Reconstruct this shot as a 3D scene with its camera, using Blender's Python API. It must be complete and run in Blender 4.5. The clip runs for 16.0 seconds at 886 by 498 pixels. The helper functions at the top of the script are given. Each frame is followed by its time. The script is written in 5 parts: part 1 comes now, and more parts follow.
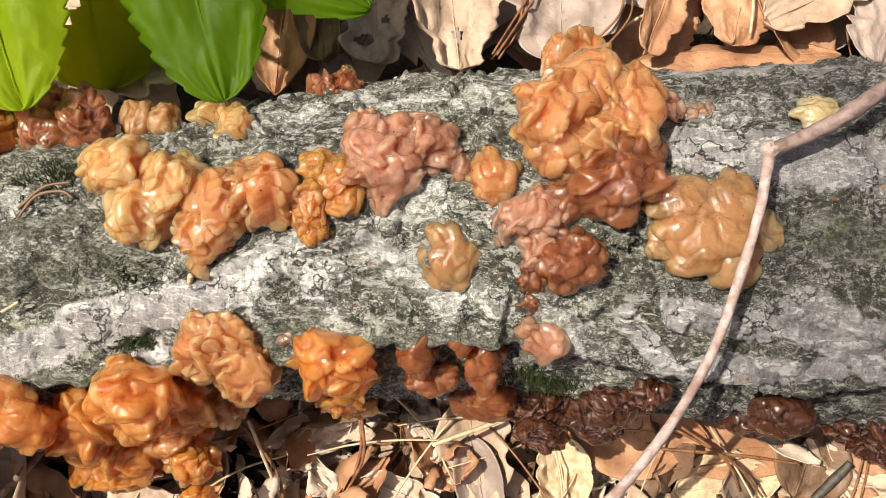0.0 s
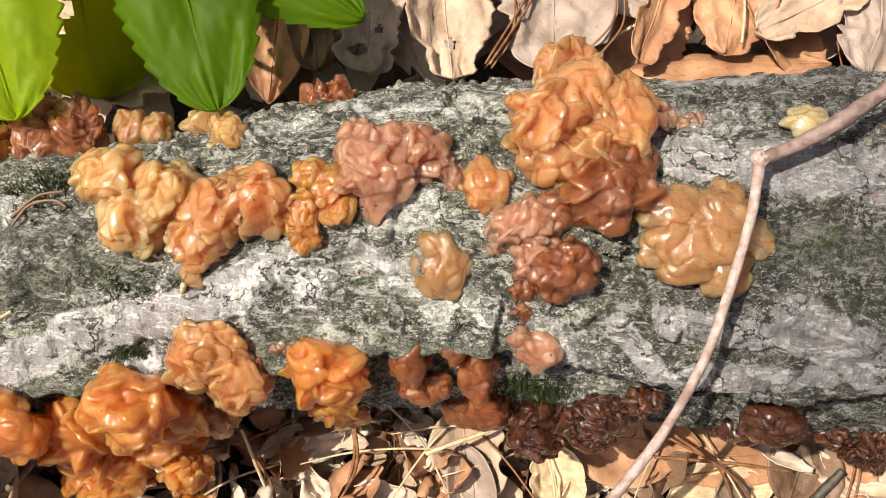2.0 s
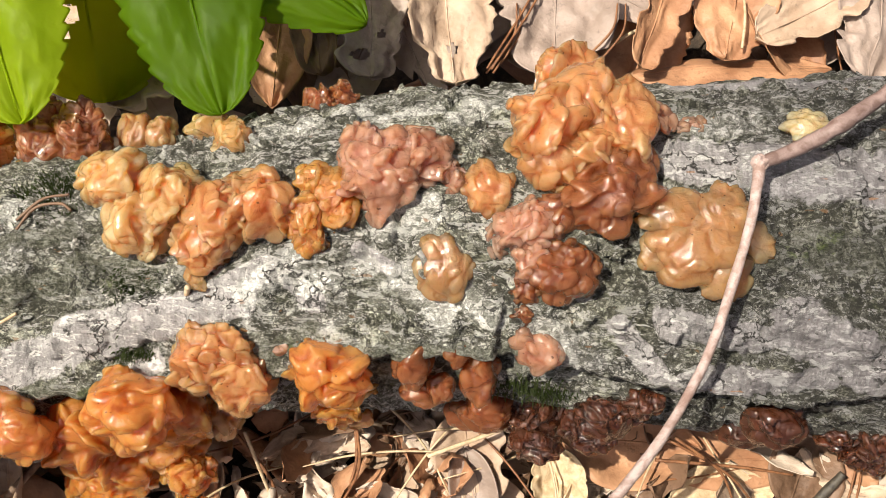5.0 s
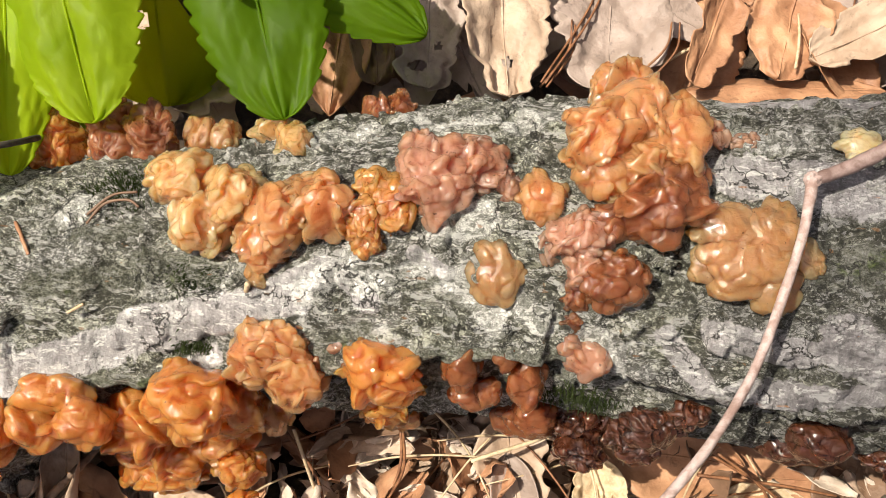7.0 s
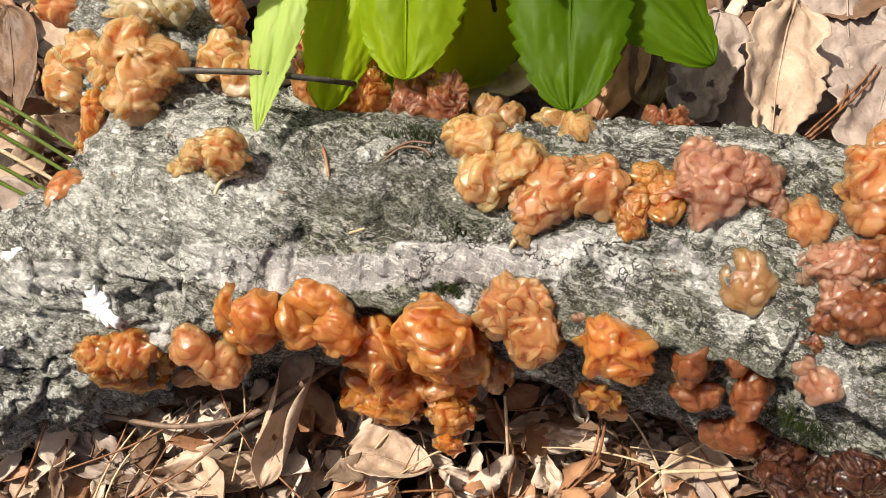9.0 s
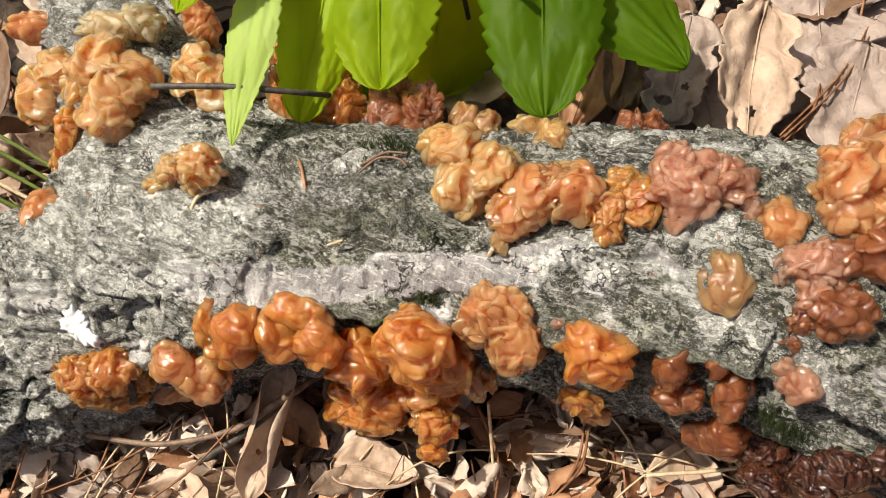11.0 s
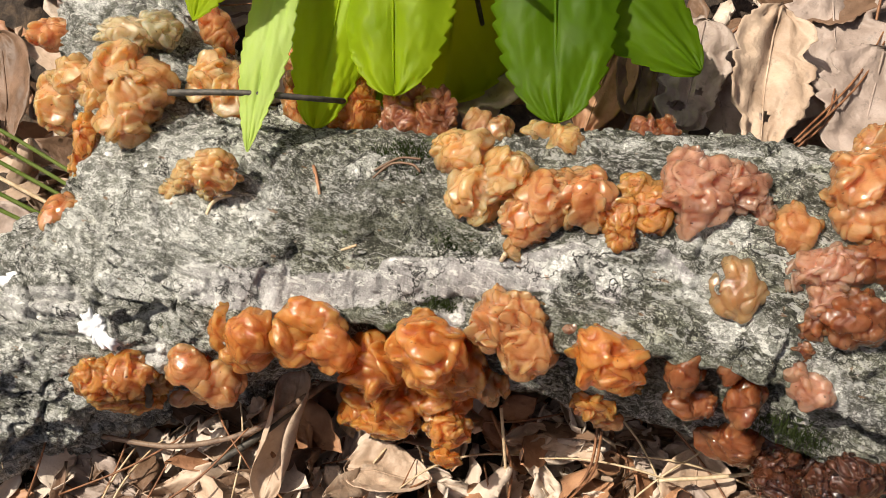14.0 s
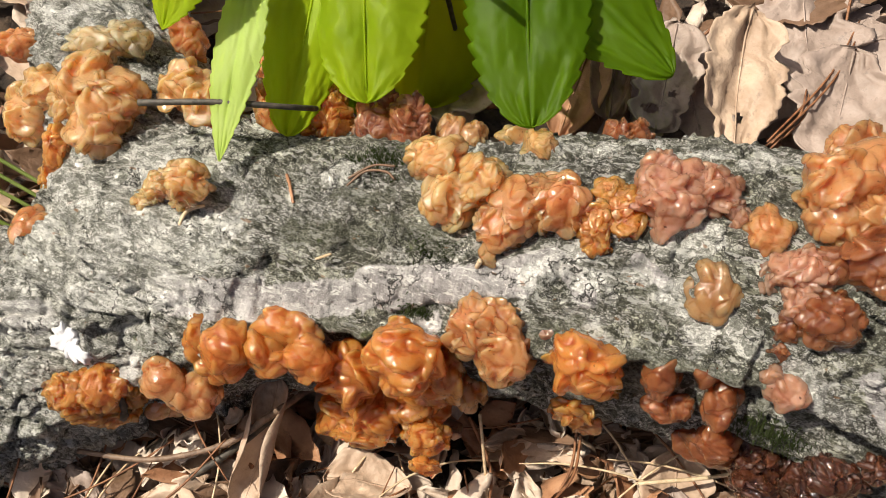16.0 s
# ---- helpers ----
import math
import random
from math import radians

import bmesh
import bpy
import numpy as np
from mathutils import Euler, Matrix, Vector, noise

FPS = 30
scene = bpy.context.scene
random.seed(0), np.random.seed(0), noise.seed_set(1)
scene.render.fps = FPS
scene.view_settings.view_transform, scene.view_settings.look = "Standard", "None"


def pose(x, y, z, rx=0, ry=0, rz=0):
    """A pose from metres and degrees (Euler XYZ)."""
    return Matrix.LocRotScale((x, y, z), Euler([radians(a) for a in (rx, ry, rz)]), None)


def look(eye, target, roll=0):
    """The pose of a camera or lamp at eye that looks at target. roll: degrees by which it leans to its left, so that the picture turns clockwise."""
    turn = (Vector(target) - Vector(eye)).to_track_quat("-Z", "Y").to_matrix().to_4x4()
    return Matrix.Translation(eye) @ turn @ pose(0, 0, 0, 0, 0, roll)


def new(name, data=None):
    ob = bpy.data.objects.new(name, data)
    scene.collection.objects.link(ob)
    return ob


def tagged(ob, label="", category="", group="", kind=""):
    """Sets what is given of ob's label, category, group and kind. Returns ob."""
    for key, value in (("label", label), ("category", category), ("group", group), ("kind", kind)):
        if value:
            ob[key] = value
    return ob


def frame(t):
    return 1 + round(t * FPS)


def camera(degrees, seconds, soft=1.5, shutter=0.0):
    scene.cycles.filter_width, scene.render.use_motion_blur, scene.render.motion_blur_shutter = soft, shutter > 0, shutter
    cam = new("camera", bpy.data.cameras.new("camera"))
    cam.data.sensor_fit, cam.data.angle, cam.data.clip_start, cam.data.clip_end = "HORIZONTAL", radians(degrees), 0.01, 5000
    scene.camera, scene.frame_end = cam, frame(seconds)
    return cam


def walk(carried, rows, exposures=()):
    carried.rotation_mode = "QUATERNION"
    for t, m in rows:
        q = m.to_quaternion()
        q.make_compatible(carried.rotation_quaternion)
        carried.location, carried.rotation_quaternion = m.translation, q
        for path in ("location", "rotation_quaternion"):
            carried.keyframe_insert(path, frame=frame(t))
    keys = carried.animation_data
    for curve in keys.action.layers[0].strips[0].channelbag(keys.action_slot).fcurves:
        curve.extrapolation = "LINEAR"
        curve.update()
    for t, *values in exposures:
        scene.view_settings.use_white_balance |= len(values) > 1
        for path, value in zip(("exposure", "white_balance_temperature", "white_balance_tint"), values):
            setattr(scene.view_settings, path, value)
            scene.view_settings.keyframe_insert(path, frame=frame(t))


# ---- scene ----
cam = camera(51.9, 16.0, soft=0.9)
METRES, EYE, TILT, LEAN, TURN = 0.08, 0.34, -72.0, -6.0, 0.0
ROWS = [
    (0.0, 0.0, 0.0, 0.0, 0.0, 0.0, -0.0),
    (0.5, 0.0008, -0.0018, 0.0001, -0.05, 0.09, 0.05),
    (1.0, 0.0006, -0.0072, -0.002, -0.16, 0.23, 0.07),
    (1.5, 0.001, -0.0136, -0.0039, -0.22, 0.39, 0.04),
    (2.0, 0.0065, -0.0084, 0.0034, -0.33, 0.49, 0.05),
    (2.5, 0.0034, -0.0196, -0.0018, -0.31, 0.62, 0.02),
    (3.0, 0.0002, -0.0247, -0.0066, -0.32, 0.76, -0.02),
    (3.5, 0.0016, -0.0266, -0.0063, -0.33, 0.84, -0.02),
    (4.0, 0.0017, -0.0278, -0.0059, -0.31, 0.82, 0.01),
    (6.5, 0.0045, -0.0359, -0.0015, 0.07, 1.02, -0.16),
    (7.0, -0.0411, -0.1014, -0.0432, 2.16, 1.83, -1.93),
    (7.5, -0.1171, -0.1884, -0.1271, 5.02, 2.95, -6.01),
    (8.0, -0.2437, -0.2523, -0.2861, 7.89, 2.87, -10.76),
    (8.5, -0.2992, -0.2746, -0.3689, 9.97, 3.04, -14.3),
    (9.0, -0.3086, -0.3821, -0.4278, 11.49, 4.44, -15.85),
    (11.5, -0.2792, -0.3729, -0.3993, 10.6, 5.08, -14.09),
    (12.0, -0.2757, -0.3653, -0.3969, 10.7, 5.14, -14.21),
    (12.5, -0.2927, -0.4079, -0.4278, 11.57, 4.92, -14.74),
    (13.0, -0.2899, -0.4098, -0.4359, 12.16, 4.89, -15.32),
    (13.5, -0.2861, -0.4051, -0.4243, 12.07, 4.91, -14.96),
    (14.0, -0.2727, -0.3953, -0.397, 11.72, 4.93, -14.48),
    (14.5, -0.2666, -0.3911, -0.3895, 11.38, 5.01, -14.09),
    (15.0, -0.2666, -0.3845, -0.3837, 11.03, 5.15, -13.82),
    (15.5, -0.2632, -0.3846, -0.3832, 10.81, 5.28, -13.65),
    (16.0, -0.2568, -0.379, -0.371, 10.62, 5.32, -13.43),
]
walk(cam, [(t, pose(0, 0, EYE, TILT, LEAN, TURN) @ pose(METRES * x, METRES * y, METRES * z, 90 + pitch, roll, yaw)) for t, x, y, z, yaw, pitch, roll in ROWS], exposures=[(0.0, 0.33), (7.5, 0.35), (9.0, 0.22), (11.5, 0.14), (16.0, 0.12)])

# ---- light ----
world = bpy.data.worlds.new("world")
scene.world = world
world.use_nodes = True
sky = world.node_tree.nodes.new("ShaderNodeTexSky")
sky.sky_type, sky.sun_disc = "NISHITA", False
sky.dust_density, sky.ozone_density, sky.air_density = 7.0, 0.3, 0.45
SUN = Vector((-0.52, -0.06, 0.85)).normalized()
sky.sun_elevation = math.asin(SUN.z)
sky.sun_rotation = math.atan2(SUN.x, SUN.y)
background = world.node_tree.nodes["Background"]
background.inputs["Strength"].default_value = 0.075
world.node_tree.links.new(sky.outputs["Color"], background.inputs["Color"])
sun_data = bpy.data.lights.new("sun", "SUN")
sun_data.energy, sun_data.angle, sun_data.color = 5.4, radians(0.6), (1.0, 0.925, 0.79)
sun = new("sun", sun_data)
sun.matrix_world = look(SUN * 3, (0, 0, 0))


# ---- tools ----
def lattice(ix, iy, iz, seed):
    h = (ix * 374761393 + iy * 668265263 + iz * 2147483647 + seed * 144665) & 0xFFFFFFFF
    h = ((h ^ (h >> 13)) * 1274126177) & 0xFFFFFFFF
    h = ((h ^ (h >> 16)) * 2246822519) & 0xFFFFFFFF
    return ((h ^ (h >> 15)) & 0xFFFF) / 32767.5 - 1.0


def value_noise(p, seed=0):
    """Smooth noise from -1 to 1 at the points p (n x 3)."""
    base = np.floor(p)
    f = p - base
    i = base.astype(np.int64)
    f = f * f * f * (f * (f * 6 - 15) + 10)
    out = 0.0
    for dx in (0, 1):
        wx = f[:, 0] if dx else 1 - f[:, 0]
        for dy in (0, 1):
            wy = f[:, 1] if dy else 1 - f[:, 1]
            for dz in (0, 1):
                wz = f[:, 2] if dz else 1 - f[:, 2]
                out = out + wx * wy * wz * lattice(i[:, 0] + dx, i[:, 1] + dy, i[:, 2] + dz, seed)
    return out


def fractal(p, octaves=4, seed=0, gain=0.5):
    total, amp = 0.0, 1.0
    for k in range(octaves):
        total = total + amp * value_noise(p * 2.03 ** k + 17.3 * k, seed + k)
        amp *= gain
    return total


def cells(p, seed=0):
    """Distances to the nearest and the second nearest of jittered points."""
    base = np.floor(p).astype(np.int64)
    first = np.full(len(p), 9.0)
    second = np.full(len(p), 9.0)
    for dx in (-1, 0, 1):
        for dy in (-1, 0, 1):
            for dz in (-1, 0, 1):
                c = base + np.array((dx, dy, dz))
                q = np.stack([c[:, k] + 0.5 + 0.45 * lattice(c[:, 0], c[:, 1], c[:, 2], seed + 7 * k) for k in range(3)], 1)
                d = np.sqrt(((q - p) ** 2).sum(1))
                second = np.minimum(second, np.maximum(d, first))
                first = np.minimum(first, d)
    return first, second


def soft_step(a, b, x):
    t = np.clip((x - a) / (b - a), 0, 1)
    return t * t * (3 - 2 * t)


def mesh_of(name, verts, faces, material, smooth=True):
    me = bpy.data.meshes.new(name)
    me.from_pydata(np.asarray(verts).tolist(), [], np.asarray(faces).tolist() if isinstance(faces, np.ndarray) else faces)
    me.materials.append(material)
    if smooth:
        me.polygons.foreach_set("use_smooth", [True] * len(me.polygons))
    me.update()
    return me


def part(name, me, parent, label=""):
    ob = new(name, me)
    ob.parent = parent
    if label:
        ob["label"] = label
    return ob


def sheet_faces(rows, cols, closed=False):
    """Quads of a grid of rows x cols vertices; closed joins the last column to the first."""
    i = np.arange(rows - 1)[:, None] * cols
    j = np.arange(cols if closed else cols - 1)[None, :]
    k = (j + 1) % cols
    return np.stack([i + j, i + k, i + cols + k, i + cols + j], -1).reshape(-1, 4)


def spline(knots, count):
    """Catmull-Rom through the rows of knots, evenly in the parameter."""
    k = np.asarray(knots, float)
    k = np.vstack([2 * k[0] - k[1], k, 2 * k[-1] - k[-2]])
    u = np.linspace(0, len(k) - 3 - 1e-9, count)
    i = u.astype(int)
    t = (u - i)[:, None]
    a, b, c, d = k[i], k[i + 1], k[i + 2], k[i + 3]
    return 0.5 * (2 * b + (c - a) * t + (2 * a - 5 * b + 4 * c - d) * t ** 2 + (3 * b - a - 3 * c + d) * t ** 3)


def tube(knots, count, sides, rough=0.0, freq=100.0, seed=0, caps=True):
    """A round stem through the rows (x, y, z, radius)."""
    line = spline(knots, count)
    c, r = line[:, :3], line[:, 3]
    t = np.gradient(c, axis=0)
    t /= np.linalg.norm(t, axis=1)[:, None] + 1e-12
    up = np.array((0.13, 0.37, 0.92))
    n = np.cross(t, up)
    n /= np.linalg.norm(n, axis=1)[:, None] + 1e-12
    b = np.cross(n, t)
    phi = np.linspace(0, 2 * np.pi, sides, endpoint=False)
    ring = np.cos(phi)[None, :, None] * n[:, None] + np.sin(phi)[None, :, None] * b[:, None]
    rad = np.repeat(r[:, None], sides, 1)
    if rough:
        p = (c[:, None] + ring * r[:, None, None]).reshape(-1, 3)
        rad = rad * (1 + rough * fractal(p * freq, 3, seed).reshape(count, sides))
    v = (c[:, None] + ring * rad[..., None]).reshape(-1, 3)
    f = sheet_faces(count, sides, True).tolist()
    if caps:
        f += [list(range(sides))[::-1], list(range((count - 1) * sides, count * sides))]
    return v, f


# ---- materials ----
class Shade:
    """A node material with a few short words for its nodes."""

    def __init__(self, name):
        self.mat = bpy.data.materials.new(name)
        self.mat.use_nodes = True
        self.tree = self.mat.node_tree
        self.bsdf = self.tree.nodes["Principled BSDF"]

    def node(self, kind, **values):
        n = self.tree.nodes.new(kind)
        for key, value in values.items():
            if key in n.inputs:
                self.put(n.inputs[key], value)
        return n

    def put(self, socket, value):
        if isinstance(value, bpy.types.NodeSocket):
            self.tree.links.new(value, socket)
        else:
            socket.default_value = value

    def coord(self, scale=(1, 1, 1)):
        c = self.tree.nodes.new("ShaderNodeTexCoord")
        m = self.node("ShaderNodeMapping", Vector=c.outputs["Object"], Scale=scale)
        return m.outputs["Vector"]

    def noise(self, vec, scale, detail=4.0, rough=0.55, distort=0.0):
        return self.node("ShaderNodeTexNoise", Vector=vec, Scale=scale, Detail=detail, Roughness=rough, Distortion=distort).outputs["Fac"]

    def voronoi(self, vec, scale, feature="F1", out="Distance"):
        n = self.node("ShaderNodeTexVoronoi", Vector=vec, Scale=scale)
        n.feature = feature
        return n.outputs[out]

    def ramp(self, fac, stops):
        n = self.node("ShaderNodeValToRGB", Fac=fac)
        e = n.color_ramp.elements
        while len(e) < len(stops):
            e.new(0.5)
        for el, (at, col) in zip(e, stops):
            el.position = at
            el.color = (*col, 1) if len(col) == 3 else col
        return n.outputs["Color"]

    def steps(self, fac, lo, hi):
        n = self.node("ShaderNodeMapRange", Value=fac)
        n.interpolation_type = "SMOOTHSTEP"
        n.inputs["From Min"].default_value, n.inputs["From Max"].default_value = lo, hi
        return n.outputs["Result"]

    def mix(self, fac, a, b, how="MIX"):
        n = self.tree.nodes.new("ShaderNodeMix")
        n.data_type, n.blend_type = "RGBA", how
        self.put(n.inputs[0], fac)
        self.put(n.inputs[6], (*a, 1) if isinstance(a, tuple) else a)
        self.put(n.inputs[7], (*b, 1) if isinstance(b, tuple) else b)
        return n.outputs[2]

    def maths(self, how, a, b=0.0):
        n = self.tree.nodes.new("ShaderNodeMath")
        n.operation = how
        self.put(n.inputs[0], a)
        self.put(n.inputs[1], b)
        return n.outputs[0]

    def chance(self):
        return self.tree.nodes.new("ShaderNodeObjectInfo").outputs["Random"]

    def bump(self, height, strength, distance, under=None):
        n = self.node("ShaderNodeBump", Strength=strength, Distance=distance, Height=height)
        if under is not None:
            self.put(n.inputs["Normal"], under)
        return n.outputs["Normal"]

    def done(self, **values):
        for key, value in values.items():
            key = key.replace("_", " ")
            if isinstance(value, tuple) and len(value) == 3 and "Color" in key:
                value = (*value, 1)
            self.put(self.bsdf.inputs[key], value)
        return self.mat


def bark_material():
    """Pale crackled bark; the skin's fields say where it is smooth, dark with lichen and painted shade, or chalky."""
    s = Shade("lichened_bark")
    v = s.coord()

    def field(name):
        n = s.tree.nodes.new("ShaderNodeAttribute")
        n.attribute_name = name
        return n.outputs["Fac"]

    def warped(scale, amount, stretch):
        w = s.mix(amount, v, s.node("ShaderNodeTexNoise", Vector=v, Scale=scale, Detail=5.0, Roughness=0.6).outputs["Color"], "LINEAR_LIGHT")
        return s.node("ShaderNodeMapping", Vector=w, Scale=stretch).outputs["Vector"]

    def centred(x, amount):
        return s.maths("MULTIPLY", s.maths("SUBTRACT", x, 0.5), amount)

    ragged = s.noise(v, 210, 6, 0.7)
    wide = s.noise(s.coord((0.6, 1, 1)), 55, 5, 0.65, 0.4)
    edge = s.maths("ADD", centred(ragged, 0.75), centred(wide, 0.55))
    smooth_at = s.steps(s.maths("ADD", field("smooth_bark"), edge), 0.33, 0.40)
    dark_at = s.steps(s.maths("ADD", field("lichen_and_shade"), s.maths("ADD", edge, centred(ragged, 0.35))), 0.33, 0.56)
    thick_end = s.node("ShaderNodeSeparateXYZ", Vector=v).outputs["X"]
    thin_end = s.maths("MULTIPLY", s.steps(thick_end, -0.06, -0.16), 0.36)
    white_at = s.steps(s.maths("ADD", s.maths("ADD", field("white_lichen"), thin_end), edge), 0.20, 0.38)

    flaky = warped(150, 0.007, (0.40, 1, 1))
    fine = warped(420, 0.0025, (0.42, 1, 1))
    cell = s.node("ShaderNodeSeparateColor", Color=s.voronoi(flaky, 430, "F1", "Color")).outputs["Red"]
    cell_small = s.node("ShaderNodeSeparateColor", Color=s.voronoi(fine, 900, "F1", "Color")).outputs["Green"]
    seam = s.voronoi(flaky, 430, "DISTANCE_TO_EDGE")
    seam_small = s.voronoi(fine, 900, "DISTANCE_TO_EDGE")
    grit = s.noise(s.coord((0.6, 1, 1)), 800, 6, 0.75, 0.2)
    mid = s.noise(s.coord((0.5, 1, 1)), 190, 6, 0.7, 0.3)
    tone = s.maths("ADD", s.maths("ADD", centred(cell, 0.38), centred(cell_small, 0.40)), s.maths("ADD", centred(grit, 0.9), centred(mid, 0.85)))
    tone = s.maths("ADD", s.maths("ADD", tone, 0.525), centred(wide, 0.45))
    col = s.ramp(tone, [(0.24, (0.05, 0.05, 0.035)), (0.36, (0.21, 0.207, 0.16)), (0.46, (0.42, 0.41, 0.35)), (0.56, (0.62, 0.61, 0.545)), (0.70, (0.86, 0.85, 0.80))])
    tint = s.steps(s.noise(v, 34, 4, 0.6, 0.3), 0.40, 0.60)
    col = s.mix(s.maths("MULTIPLY", tint, 0.45), col, s.mix(1.0, col, (0.86, 0.90, 0.66), "MULTIPLY"))
    gate = s.steps(s.noise(v, 85, 4, 0.6), 0.36, 0.56)
    cracks = s.maths("MULTIPLY", s.steps(seam, 0.13, 0.02), gate)
    hair = s.maths("MULTIPLY", s.steps(seam_small, 0.20, 0.06), s.steps(s.noise(v, 130, 4, 0.6), 0.34, 0.50))
    lines = s.maths("MAXIMUM", cracks, s.maths("MULTIPLY", hair, 0.85))
    col = s.mix(s.maths("MULTIPLY", lines, 0.92), col, (0.055, 0.053, 0.036))

    # dark lichen, and shade painted along the hollow: black-green grains
    grains = s.ramp(s.maths("ADD", s.maths("MULTIPLY", grit, 0.6), s.maths("MULTIPLY", s.noise(v, 1300, 4, 0.7), 0.4)), [(0.40, (0.022, 0.024, 0.014)), (0.46, (0.09, 0.095, 0.058)), (0.52, (0.23, 0.235, 0.165)), (0.60, (0.52, 0.52, 0.44))])
    col = s.mix(s.maths("MULTIPLY", dark_at, 0.62), col, grains)

    # smooth plates: lilac grey with an upright grain
    grain = s.noise(s.coord((1.5, 0.3, 0.3)), 620, 5, 0.7)
    cloud = s.noise(v, 120, 5, 0.65, 0.4)
    plate = s.ramp(s.maths("ADD", s.maths("MULTIPLY", grain, 0.45), s.maths("MULTIPLY", cloud, 0.55)), [(0.36, (0.24, 0.222, 0.222)), (0.46, (0.40, 0.375, 0.37)), (0.54, (0.54, 0.515, 0.505)), (0.64, (0.74, 0.72, 0.69))])
    plate = s.mix(s.maths("MULTIPLY", s.steps(grit, 0.40, 0.30), 0.7), plate, (0.09, 0.085, 0.07))
    plate = s.mix(s.maths("MULTIPLY", hair, 0.25), plate, (0.10, 0.095, 0.08))
    col = s.mix(s.maths("MULTIPLY", smooth_at, 0.92), col, plate)

    # chalky lichen
    chalk = s.mix(s.steps(tone, 0.34, 0.60), (0.40, 0.40, 0.35), (0.84, 0.83, 0.78))
    col = s.mix(s.maths("MULTIPLY", white_at, s.maths("SUBTRACT", 0.88, s.maths("MULTIPLY", lines, 0.6))), col, chalk)
    flecks = s.steps(s.noise(s.coord((0.35, 1, 1)), 460, 5, 0.72, 0.4), 0.55, 0.585)
    col = s.mix(s.maths("MULTIPLY", flecks, s.maths("SUBTRACT", 0.8, s.maths("MULTIPLY", dark_at, 0.45))), col, (0.80, 0.79, 0.74))

    # the thick end is darker and greyer
    greyer = s.steps(s.maths("ADD", thick_end, centred(wide, 0.12)), 0.045, 0.12)
    col = s.mix(s.maths("MULTIPLY", greyer, 0.85), col, s.mix(1.0, col, (0.47, 0.465, 0.495), "MULTIPLY"))

    # specks, rust and moss
    specks = s.steps(s.noise(v, 760, 3, 0.6), 0.62, 0.67)
    col = s.mix(s.maths("MULTIPLY", specks, 0.6), col, (0.028, 0.028, 0.02))
    rust = s.steps(s.noise(s.coord((0.5, 1.4, 1.4)), 240, 2, 0.5), 0.715, 0.745)
    col = s.mix(s.maths("MULTIPLY", rust, 0.6), col, (0.36, 0.17, 0.06))
    moss = s.maths("MULTIPLY", s.steps(s.noise(v, 95, 4, 0.6, 0.3), 0.60, 0.68), s.maths("ADD", 0.15, s.maths("MULTIPLY", dark_at, 0.6)))
    col = s.mix(moss, col, s.mix(s.steps(grit, 0.4, 0.6), (0.03, 0.045, 0.008), (0.16, 0.21, 0.05)))

    # long splits
    split = s.maths("MULTIPLY", s.steps(s.voronoi(warped(75, 0.02, (0.5, 1, 1)), 62, "DISTANCE_TO_EDGE"), 0.030, 0.006), s.steps(s.noise(v, 48, 3, 0.5), 0.44, 0.54))
    col = s.mix(s.maths("MULTIPLY", split, 0.9), col, (0.022, 0.02, 0.015))
    calm = s.maths("SUBTRACT", 1.0, s.maths("MAXIMUM", s.maths("MULTIPLY", smooth_at, 0.72), s.maths("MULTIPLY", white_at, 0.55)))
    h = s.maths("SUBTRACT", s.maths("MULTIPLY", tone, 1.15), s.maths("MULTIPLY", lines, 0.55))
    h = s.maths("SUBTRACT", s.maths("MULTIPLY", h, calm), s.maths("MULTIPLY", split, 0.7))
    h = s.maths("ADD", h, s.maths("MULTIPLY", smooth_at, 0.35))
    return s.done(Base_Color=col, Roughness=s.maths("SUBTRACT", 0.85, s.maths("MULTIPLY", smooth_at, 0.25)), Normal=s.bump(h, 1.0, 0.0022))


